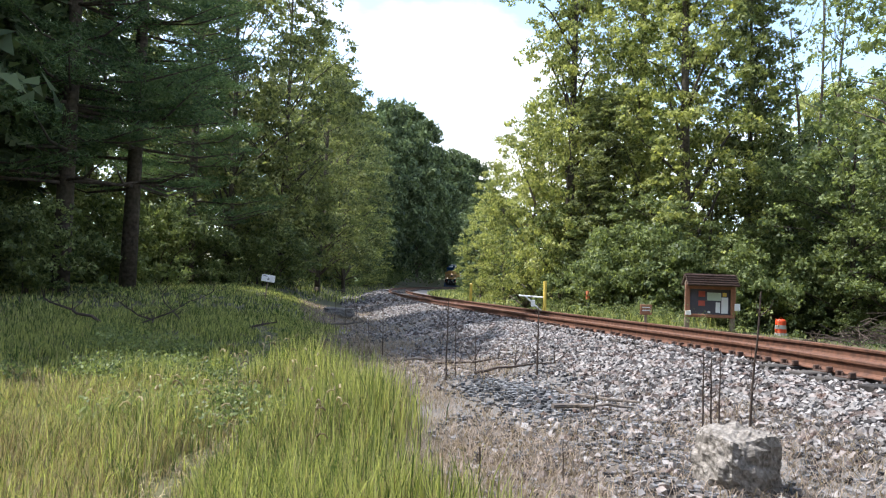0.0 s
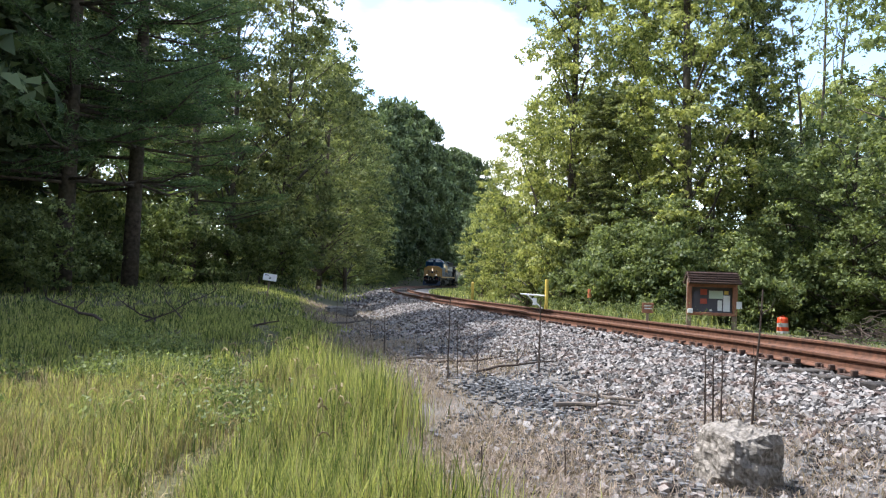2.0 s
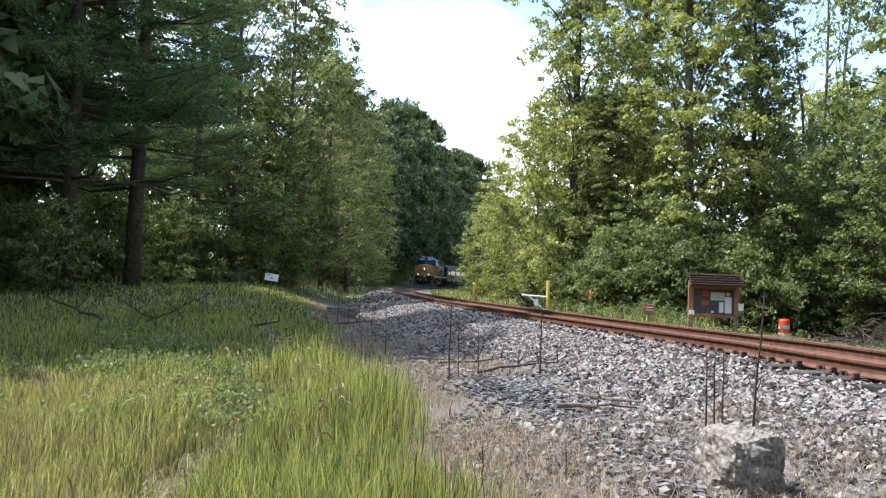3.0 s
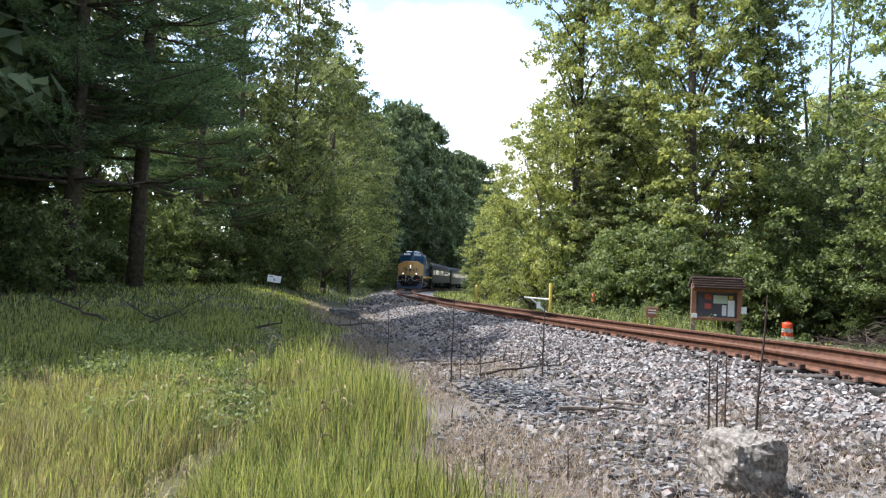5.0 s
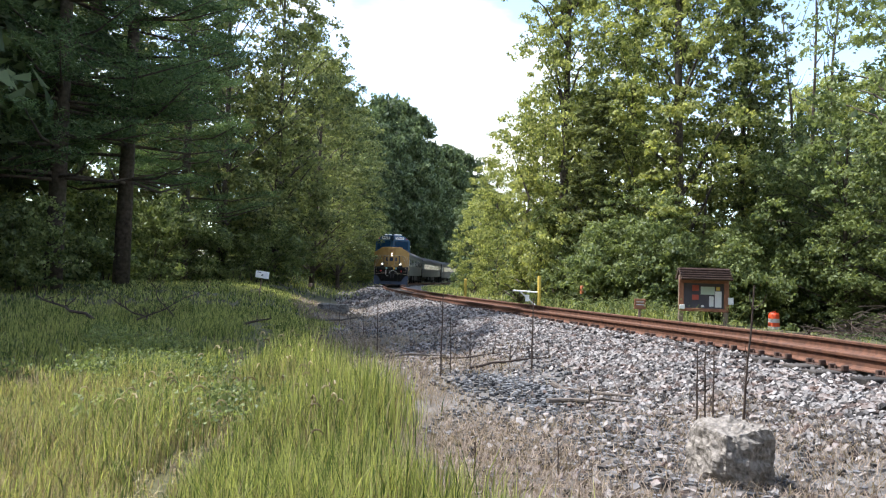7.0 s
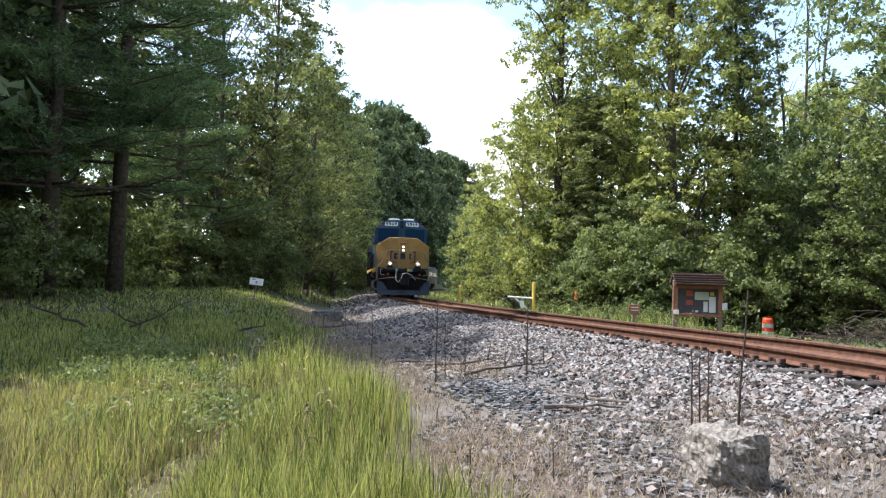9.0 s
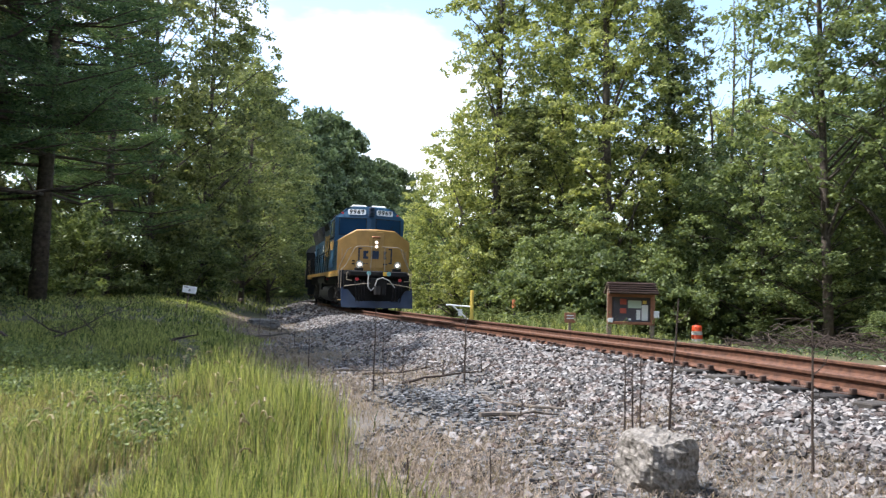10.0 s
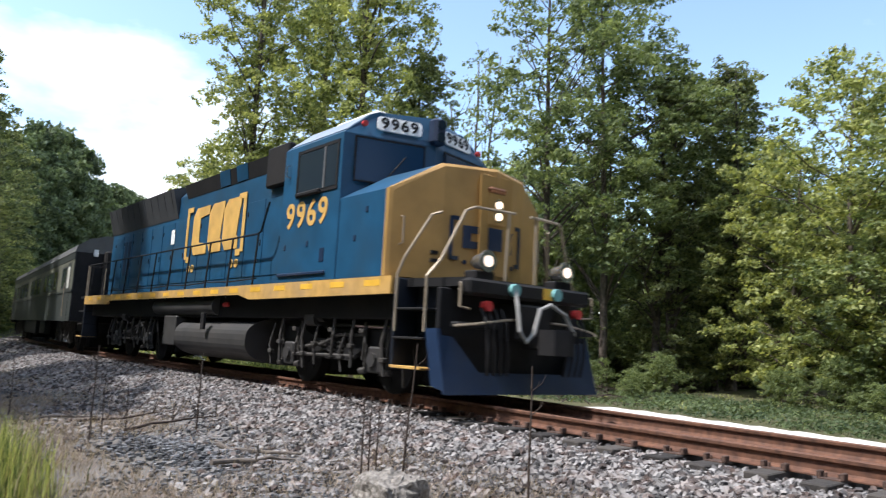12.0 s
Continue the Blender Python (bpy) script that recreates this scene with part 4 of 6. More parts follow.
    part("horn", cylinder("x", (5.2, 0, 4.72), 0.09, 0, 0.6, 10), M_NAVY, cab)
    # nose: blue shell behind, yellow face in front
    def nose_ring(x_side, x_mid, x_front, g=0.0):
        return [(x_side, -W - g, 1.73), (x_side, -W - g, 3.02 + g), (x_mid, -0.84, 3.48 + g), (x_front, 0, 3.50 + g), (x_mid, 0.84, 3.48 + g), (x_side, W + g, 3.02 + g), (x_side, W + g, 1.73), (x_mid, 0.84, 1.73), (x_front, 0, 1.73), (x_mid, -0.84, 1.73)]
    part("nose", loft([nose_ring(6.38, 6.5, 6.6), nose_ring(7.72, 8.0, 8.22)]), M_BLUE, L)
    fb = loft([nose_ring(7.72, 8.0, 8.22, 0.006), nose_ring(7.80, 8.09, 8.36, 0.006), [(p[0] + (0.05 if abs(p[1]) < 1.4 else 0.03), p[1] * 0.975, 1.73 + (p[2] - 1.73) * 0.975) for p in nose_ring(7.80, 8.09, 8.36)]], False)
    fb.verts.ensure_lookup_table()
    for q in ((0, 1, 2, 9), (9, 2, 3, 8), (8, 3, 4, 7), (7, 4, 5, 6)):
        fb.faces.new([fb.verts[20 + i] for i in q])
    bmesh.ops.recalc_face_normals(fb, faces=fb.faces)
    face = part("nose_face", fb, M_YELLOW, L, "yellow nose with a centre door")
    part("nose_door", boxed(8.385, 8.405, -0.33, 0.33, 1.85, 3.38, 0.006), M_YELLOW, face)
    lampbox = part("headlamp_housing", boxed(8.37, 8.44, -0.17, 0.17, 2.60, 3.12, 0.03), M_YELLOW, face)
    for z in (2.93, 2.75):
        part("reflector_ring", cylinder("x", (8.44, 0, z), 0.088, 0, 0.02, 18), M_CHROME, lampbox)
        part("headlamp", cylinder("x", (8.455, 0, z), 0.056, 0, 0.02, 18), M_LAMP, lampbox, "lit headlamp")
    part("bell_hood", boxed(8.38, 8.47, -0.2, 0.16, 3.12, 3.2, 0.03), M_BRONZE, face)
    for s in (-1, 1):
        b = bmesh.new()
        y0 = s * 0.64
        m = facing(8.22 + 0.0, y0, 2.36, s * 17)
        box(b, -0.03, 0.03, -0.33, 0.33, 0.0, 0.012)
        for z in (-0.30, 0.30):
            box(b, -0.03 if s < 0 else -0.13, 0.13 if s < 0 else 0.03, z - 0.03, z + 0.03, 0.0, 0.012)
        part("emblem_bracket", b, M_NAVY, face, "", facing(8.195, s * 0.70, 2.37, s * 17))
        for dy in (0.36, 0.48):
            part("emblem_dot", rounded_plate(0.07, 0.07, 0.035, 0.012), M_NAVY, face, "", facing(8.27 + (0.48 - dy) * 0.3, s * dy, 2.02, s * 17))
        part("hand_grip", tubed([(7.86, s * 1.40, 2.2), (7.96, s * 1.40, 2.22), (7.96, s * 1.40, 2.6), (7.86, s * 1.40, 2.62)], 0.014, sides=6), M_HAND, face)
    for k, (y, w) in enumerate(((-0.38, 0.30), (-0.02, 0.28), (0.34, 0.30))):
        part("emblem_block", skew_block(w, 0.34, 0.06 * (k == 2), k == 0), M_NAVY, face, "dark blue emblem shape", facing(8.425 - abs(y) * 0.33, y, 2.40, 18 if y > 0.1 else (-18 if y < -0.1 else 0)))
    for z in (1.98, 2.10):
        part("step_notch", boxed(8.06, 8.12, -0.98, -0.86, z, z + 0.05), M_BLACK, face)
    # emblem on the hood: bracket, three slanted blocks and dots
    for s in (-1, 1):
        y0, y1 = s * 1.237, s * 1.252
        for x, d in ((-1.22, 1), (2.02, -1)):
            b = boxed(x - 0.07, x + 0.07, y0, y1, 2.5, 3.76)
            box(b, x + d * 0.07, x + d * 0.3, y0, y1, 3.64, 3.76)
            box(b, x + d * 0.07, x + d * 0.3, y0, y1, 2.42, 2.56)
            part("emblem_bracket", b, M_EMBLEM, hood)
        for k, (xa, xb) in enumerate(((-0.86, 0.06), (0.12, 0.90), (0.96, 1.78))):
            out = [(xa + 0.16, 2.58), (xb, 2.58), (xb, 2.80), (xb - 0.08 if k else xa + 0.45, 2.86), (xb + 0.02 if k else xa + 0.45, 3.44), (xb + 0.06, 3.5), (xb + 0.06, 3.70), (xa + 0.2, 3.70), (xa, 3.5), (xa, 2.80)]
            part("emblem_block", prismed(out, "y", y0, y1), M_EMBLEM, hood, "yellow emblem shape")
        for x in (-0.95, -0.7, 1.55, 1.8):
            part("emblem_dot", cylinder("y", (x, 0, 2.26), 0.095, y0, y1, 14), M_EMBLEM, hood)
    # front platform, steps, pilot
    part("front_platform", prismed([(7.78, -1.30), (8.2, -1.34), (9.12, -1.2), (9.2, 0), (9.12, 1.2), (8.2, 1.34), (7.78, 1.30)], "z", 1.58, 1.70), M_BLACK, L)
    part("anticlimber", boxed(9.05, 9.26, -1.22, 1.22, 1.46, 1.69, 0.04), M_BLACK, L)
    part("number_tab", boxed(9.258, 9.268, 0.18, 0.42, 1.50, 1.66), M_REFLECT, L)
    for end, d in ((1, 1), (-1, -1)):
        x0 = 7.98 if end > 0 else -9.0
        for s in (-1, 1):
            st = part("step_well", boxed(x0, x0 + d * 0.72, s * 1.05, s * 1.12, 0.42, 1.68, 0.01), M_NAVYDARK, L)
            part("side_plate", boxed(x0, x0 + d * 0.05, s * 1.05, s * 1.52, 0.42, 1.70, 0.01), M_NAVYDARK, st)
            for z in (0.44, 0.84, 1.24):
                part("tread", boxed(x0, x0 + d * 0.70, s * 1.08, s * 1.52, z, z + 0.035, 0.008), M_STRIPE if z == 0.44 else M_BLACK, st, "step tread")
                if z == 0.44 or s > 0:
                    part("tread_edge", boxed(x0 + d * 0.02, x0 + d * 0.68, s * 1.50, s * 1.535, z, z + 0.04, 0.006), M_STRIPE, st)
    plough = [(-1.5, 0.92), (-1.22, 0.90), (-0.85, 0.44), (0.85, 0.44), (1.22, 0.90), (1.5, 0.92), (1.5, 0.16), (-1.5, 0.16)]
    pl = part("pilot", loft([[(9.25 - 0.3 * z - t, y, z) for y, z in plough] for t in (0.0, 0.05)]), M_NAVY, L, "dark blue pilot plough with a low middle")
    part("pilot_pocket", boxed(8.80, 8.88, -1.40, 1.40, 0.40, 1.56, 0.02), M_BLACK, pl)
    for s in (-1, 1):
        part("pilot_wing", prismed([(8.72, 1.0), (8.97, 1.0), (9.18, 0.2), (8.9, 0.25)], "y", s * 1.44, s * 1.497), M_NAVY, pl)
        part("hose_rack", boxed(9.05, 9.24, s * 1.35, s * 0.55, 1.02, 1.10, 0.02), M_BLACK, L)
        part("uncoupling_lever", tubed([(9.2, s * 0.3, 1.18), (9.34, s * 0.6, 1.16), (9.36, s * 1.15, 1.08), (9.22, s * 1.42, 1.04)], 0.018, sides=6), M_HAND, L)
        part("end_grip", tubed([(9.1, s * 1.24, 1.62), (9.2, s * 1.32, 1.60), (9.2, s * 1.32, 1.3), (9.14, s * 1.1, 1.28)], 0.018, sides=6), M_HAND, L)
        dl = part("ditch_lamp", tubed([(8.86, s * 0.80, 1.95), (8.93, s * 0.80, 1.95), (9.08, s * 0.80, 1.95), (9.12, s * 0.80, 1.95)], 0.075, 0.15, 20), M_CHROME, L, "round ditch lamp in a bright housing")
        part("lamp_rim", cylinder("x", (9.12, s * 0.80, 1.95), 0.155, 0, 0.03, 20), M_CHROME, dl)
        part("lens", cylinder("x", (9.14, s * 0.80, 1.95), 0.078, 0, 0.02, 20), M_DITCH, dl, "lit lens")
        part("lamp_foot", boxed(8.85, 9.1, s * 0.62, s * 0.98, 1.69, 1.82, 0.02), M_BLACK, dl)
        part("cable_plug", cylinder("x", (9.25, s * 0.42, 1.58), 0.09, 0, 0.08, 12), M_TEAL, L, "teal cable plug")
        part("hose_coupling", cylinder("x", (9.2, s * 0.9, 1.33), 0.07, 0, 0.12, 10), M_RED, L)
        for dy in (0.62, 0.74, 0.86, 0.98):
            part("air_hose", tubed([(9.24, s * dy, 1.3), (9.36, s * dy, 1.1), (9.38, s * (dy - 0.03), 0.7), (9.34, s * (dy - 0.06), 0.42)], 0.022, sides=6), M_BLACK, L)
        # handrails round the nose
        part("corner_rail", tubed([(8.05, s * 1.52, 0.95), (8.05, s * 1.52, 1.75), (8.12, s * 1.46, 2.0), (8.36, s * 1.2, 2.62), (8.46, s * 1.1, 2.66)], 0.021, sides=8), M_HAND, L, "worn steel handrail")
        part("front_rail", tubed([(8.70, s * 1.50, 0.95), (8.70, s * 1.50, 1.70), (8.74, s * 1.30, 1.95), (8.84, s * 0.98, 2.66), (8.9, s * 0.86, 2.72), (8.98, s * 0.16, 2.72)], 0.021, sides=8), M_HAND, L, "worn steel handrail")
        part("rail_post", tubed([(8.96, s * 0.30, 1.70), (8.98, s * 0.28, 2.72)], 0.019, sides=8), M_HAND, L)
    part("jumper_hose", tubed([(9.30, -0.42, 1.60), (9.40, -0.46, 1.35), (9.46, -0.46, 1.02), (9.47, -0.34, 0.88), (9.47, -0.20, 1.0), (9.46, -0.08, 1.34), (9.45, 0.14, 1.42), (9.46, 0.42, 1.30), (9.45, 0.66, 1.02)], 0.026, sides=8), M_HOSE, L, "pale looped air hose")
    cp = part("coupler", boxed(9.1, 9.75, -0.11, 0.11, 0.78, 1.0, 0.03), M_BLACK, L)
    part("knuckle", prismed([(9.6, -0.24), (9.85, -0.2), (9.95, -0.02), (9.82, 0.04), (9.84, 0.2), (9.66, 0.26), (9.58, 0.1)], "z", 0.72, 1.06), M_BLACK, cp)
    part("draft_gear_box", boxed(8.9, 9.3, -0.35, 0.35, 0.9, 1.4, 0.03), M_BLACK, L)
    # side railings
    for s in (-1, 1):
        rail = part("side_railing", tubed([(3.72, s * 1.50, 3.3), (3.45, s * 1.50, 2.76), (3.3, s * 1.5, 2.72), (-8.9, s * 1.50, 2.72)], 0.02, sides=6), M_BLACK, L, "black side railing")
        for k in range(11):
            x = 3.35 - k * 1.18
            part("railing_post", tubed([(x, s * 1.55, 1.5), (x, s * 1.55, 1.74), (x, s * 1.50, 2.72)], 0.021, sides=6), M_BLACK, rail)
        part("lower_cable", tubed([(3.4 - k * 1.2, s * 1.50, 1.86 - 0.03 * (k % 2)) for k in range(10)], 0.014, sides=5), M_BLACK, rail)
        part("rear_railing", tubed([(-8.9, s * 1.5, 2.72), (-9.35, s * 1.4, 2.72), (-9.4, s * 0.4, 2.72), (-9.4, s * 0.4, 1.7)], 0.02, sides=6), M_BLACK, L)
        for x, y in ((-9.35, 1.4), (-9.4, 0.9), (-9.1, 1.5)):
            part("rear_post", tubed([(x, s * y, 1.6), (x, s * y, 2.72)], 0.02, sides=6), M_HAND, L)
        part("air_reservoir", tubed([(-2.55, s * 1.28, 1.36), (-2.5, s * 1.28, 1.36), (1.2, s * 1.28, 1.36), (1.25, s * 1.28, 1.36)], 0.19, sides=18), M_TANK, L, "grey air reservoir", smooth=True)
        part("reservoir_strap", tubed([(1.22, s * 1.28, 1.36), (1.3, s * 1.28, 1.36)], 0.2, sides=18), M_TANK, L)
        part("fuel_gauge", boxed(0.95, 1.12, s * 1.50, s * 1.56, 0.85, 1.2, 0.01), M_BLACK, L)
        part("shutoff", boxed(1.7, 1.95, s * 1.34, s * 1.42, 1.33, 1.43, 0.03), M_RED, L)
    r = [(1.44 * math.copysign(abs(math.cos(a)) ** 0.55, math.cos(a)), 0.68 + 0.47 * math.copysign(abs(math.sin(a)) ** 0.8, math.sin(a))) for a in (2 * math.pi * k / 40 for k in range(40))]
    part("fuel_tank", prismed(r, "x", -0.9, 3.0), M_TANK, L, "dusty grey fuel tank", smooth=False)
    part("battery_box", boxed(-1.75, -0.92, -1.42, 1.42, 0.45, 1.14, 0.02), M_TANK, L)
    part("rear_coupler", boxed(-10.0, -9.0, -0.13, 0.13, 0.78, 1.0, 0.03), M_BLACK, L)
    part("rear_end_plate", boxed(-9.66, -9.56, -1.4, 1.4, 0.9, 1.7, 0.02), M_BLACK, L)
    wheels = []
    for xc in (5.75, -4.95):
        bogie(L, xc, 1.37, 0.508, 1.12, M_BLACK, M_DUSTY)
        wheels += [(wheelset(L, xc - 1.37, 0.508, M_BLACK), xc - 1.37), (wheelset(L, xc + 1.37, 0.508, M_BLACK), xc + 1.37)]
    return L, wheels


def solid_mesh(v):
    """A box given by two quads, the outer and the inner."""
    bm = bmesh.new()
    vs = [bm.verts.new(p) for p in v]
    for f in ((0, 1, 2, 3), (4, 5, 6, 7), (0, 1, 5, 4), (1, 2, 6, 5), (2, 3, 7, 6), (3, 0, 4, 7)):
        bm.faces.new([vs[i] for i in f])
    bmesh.ops.recalc_face_normals(bm, faces=bm.faces)
    return bm


def rounded_plate(w, h, r, t):
    out = []
    for cx, cy, a0 in ((w / 2 - r, h / 2 - r, 0), (-w / 2 + r, h / 2 - r, 90), (-w / 2 + r, -h / 2 + r, 180), (w / 2 - r, -h / 2 + r, 270)):
        for k in range(4):
            a = radians(a0 + k * 30)
            out.append((cx + r * math.cos(a), cy + r * math.sin(a)))
    return prismed(out, "z", 0, t)


def frame_mesh(hw, hh, t, d):
    bm = bmesh.new()
    box(bm, -hw, hw, hh - t, hh, 0, d)
    box(bm, -hw, hw, -hh, -hh + t, 0, d)
    box(bm, -hw, -hw + t, -hh + t, hh - t, 0, d)
    box(bm, hw - t, hw, -hh + t, hh - t, 0, d)
    return bm


def side_frame_mesh(x0, x1, z0, z1, y, t):
    bm = bmesh.new()
    ya, yb = y - 0.012, y + 0.016
    box(bm, x0, x1, ya, yb, z1 - t, z1)
    box(bm, x0, x1, ya, yb, z0, z0 + t)
    box(bm, x0, x0 + t, ya, yb, z0 + t, z1 - t)
    box(bm, x1 - t, x1, ya, yb, z0 + t, z1 - t)
    return bm


def roof_slab(s):
    return boxed(4.7, 6.1, s * 0.10, s * 0.80, 4.62, 4.78, 0.06)


def skew_block(w, h, skew, notch):
    out = [(-w / 2, -h / 2), (w / 2, -h / 2), (w / 2, -h / 2 + 0.11), (-w / 2 + 0.13, -h / 2 + 0.11), (-w / 2 + 0.13, h / 2 - 0.11), (w / 2, h / 2 - 0.11), (w / 2, h / 2), (-w / 2, h / 2)] if notch else \
        [(-w / 2, -h / 2), (w / 2, -h / 2), (w / 2 - skew, 0), (w / 2, h / 2), (-w / 2, h / 2), (-w / 2 + skew, 0)]
    return prismed(out, "z", 0, 0.012)


M_BRONZE = plain("bronze", (0.28, 0.13, 0.07), 0.4, 0.6)
M_EMBLEM = plain("emblem_yellow", (0.58, 0.35, 0.10), 0.5, stain=(0.45, 0.28, 0.1), amount=0.4)
M_NAVYDARK = plain("dark_step_panel", (0.012, 0.016, 0.025), 0.5)
LOCO, LOCO_WHEELS = build_loco()


def build_coach(pattern):
    """A heavyweight passenger coach, 25 m long."""
    C = tagged(new("passenger_coach"), "dark green passenger coach with a rounded grey roof", "railway coach", "coaches of the train")
    H = 12.4
    shell = lambda x: [(x, -1.5, 1.05), (x, -1.5, 3.45), (x, -1.42, 3.62), (x, -1.1, 3.86), (x, -0.55, 4.02), (x, 0.55, 4.02), (x, 1.1, 3.86), (x, 1.42, 3.62), (x, 1.5, 3.45), (x, 1.5, 1.05)]
    body = part("body", loft([shell(-H), shell(H)]), M_GREEN, C)
    roof = lambda x: [(x, -1.53, 3.42), (x, -1.45, 3.66), (x, -1.12, 3.90), (x, -0.56, 4.06), (x, 0.56, 4.06), (x, 1.12, 3.90), (x, 1.45, 3.66), (x, 1.53, 3.42)]
    part("roof", loft([roof(x) for x in (-H - 0.05, H + 0.05)]), M_CARROOF, C, "weathered grey roof", smooth=False)
    for s in (-1, 1):
        part("belt_rail", boxed(-H, H, s * 1.5, s * 1.525, 2.05, 2.12), M_GREEN, body)
        part("window_band", boxed(-H + 0.1, H - 0.1, s * 1.5, s * 1.504, 2.13, 3.17), M_BAND, body, "dull cream window band")
        part("letter_board", boxed(-H, H, s * 1.5, s * 1.515, 3.18, 3.4), M_GREEN, body)
        x = -H + 2.2
        k = 0
        while x < H - 2.2:
            w = pattern[k % len(pattern)]
            if w > 0:
                win = part("window", boxed(x, x + w, s * 1.49, s * 1.512, 2.25, 2.95), M_GLASS, body)
                part("window_frame", side_frame_mesh(x - 0.05, x + w + 0.05, 2.2, 3.0, s * 1.506, 0.05), M_GREEN, win)
            x += abs(w) + 0.42
            k += 1
        for xd in (-H + 0.7, H - 1.5):
            door = part("door", boxed(xd, xd + 0.8, s * 1.495, s * 1.512, 1.1, 3.1, 0.01), M_GREEN, body)
            part("door_window", boxed(xd + 0.15, xd + 0.65, s * 1.51, s * 1.516, 2.2, 2.95), M_PALE if xd > 0 else M_GLASS, door)
            part("handrail", tubed([(xd - 0.1, s * 1.54, 1.2), (xd - 0.1, s * 1.56, 2.4)], 0.018, sides=6), M_HAND, door)
        part("skirt_box", boxed(-3.5, 1.8, s * 1.25, s * 1.45, 0.45, 1.05, 0.02), M_BLACK, C)
        part("skirt_box", boxed(3.0, 5.0, s * 1.2, s * 1.42, 0.5, 1.05, 0.02), M_BLACK, C)
    for d in (-1, 1):
        part("vestibule", boxed(d * H, d * (H + 0.5), -0.62, 0.62, 1.0, 3.5, 0.05), M_BLACK, C, "black folding gangway")
        part("end_sheet", boxed(d * H, d * (H + 0.04), -1.48, 1.48, 1.05, 3.6), M_BLACK, C)
        part("coupler", boxed(d * H, d * (H + 0.75), -0.12, 0.12, 0.78, 1.0, 0.02), M_BLACK, C)
        part("end_lamp", boxed(d * H, d * (H + 0.08), -0.95, -0.8, 3.3, 3.55, 0.01), M_WHITE, C)
    part("underframe", boxed(-H + 0.2, H - 0.2, -1.0, 1.0, 0.72, 1.05, 0.02), M_BLACK, C)
    wheels = []
    for xc in (-9.1, 9.1):
        bogie(C, xc, 1.2, 0.457, 1.05, M_BLACK, M_DUSTY)
        wheels += [(wheelset(C, xc - 1.2, 0.457, M_BLACK), xc - 1.2), (wheelset(C, xc + 1.2, 0.457, M_BLACK), xc + 1.2)]
    return C, wheels


COACHES = [build_coach((0.95, -0.7, 0.95, 1.5)), build_coach((0.95,)), build_coach((0.95,))]


def train_s(t):
    return 0.0617 * t * t - 12.61 * t + 149.44


def ride(s):
    x, y, a, h = track(s)
    return pose(float(x), float(y), float(h), 0, 0, math.degrees(float(a)) + 180)


# ---- things beside the line ----
M_POSTYEL = plain("yellow_post_paint", (0.66, 0.48, 0.10), 0.5)
M_WOOD = plain("weathered_wood", (0.20, 0.15, 0.11), 0.8, scale=9, bump=0.4)
M_REDWOOD = plain("red_brown_wood", (0.26, 0.115, 0.065), 0.7, scale=9, bump=0.3)
M_SHINGLE = plain("roof_shingle", (0.085, 0.055, 0.045), 0.9, scale=14, bump=0.5)
M_BOARD = plain("dark_board", (0.075, 0.07, 0.085), 0.7)
M_PAPER = plain("paper", (0.72, 0.73, 0.72), 0.7, var=0.06)
M_PAPER2 = plain("pale_green_paper", (0.50, 0.60, 0.52), 0.7, var=0.06)
M_PAPER3 = plain("red_paper", (0.45, 0.10, 0.07), 0.7)
# barrel white and orange, both dimmed to hold the shade it stands in
M_SHADEDWHITE = plain("shaded_white_band", (0.42, 0.41, 0.39), 0.6)
M_ORANGE = plain("orange_plastic", (0.62, 0.075, 0.025), 0.45, var=0.08)
M_CONCRETE = material("weathered_concrete", (0.085, 0.076, 0.066), (0.30, 0.275, 0.245), 26, 0.95, bump=1.0, stain=(0.13, 0.11, 0.09), stain_scale=2.5, stain_amount=0.6)
M_STALK = plain("dead_stalk_bark", (0.055, 0.040, 0.032), 0.9, scale=20)
M_TWIG = plain("grey_dead_wood", (0.13, 0.11, 0.095), 0.9, scale=14, bump=0.4)


def at_ground(x, y, turn=0.0):
    return pose(x, y, gz(x, y), 0, 0, turn)


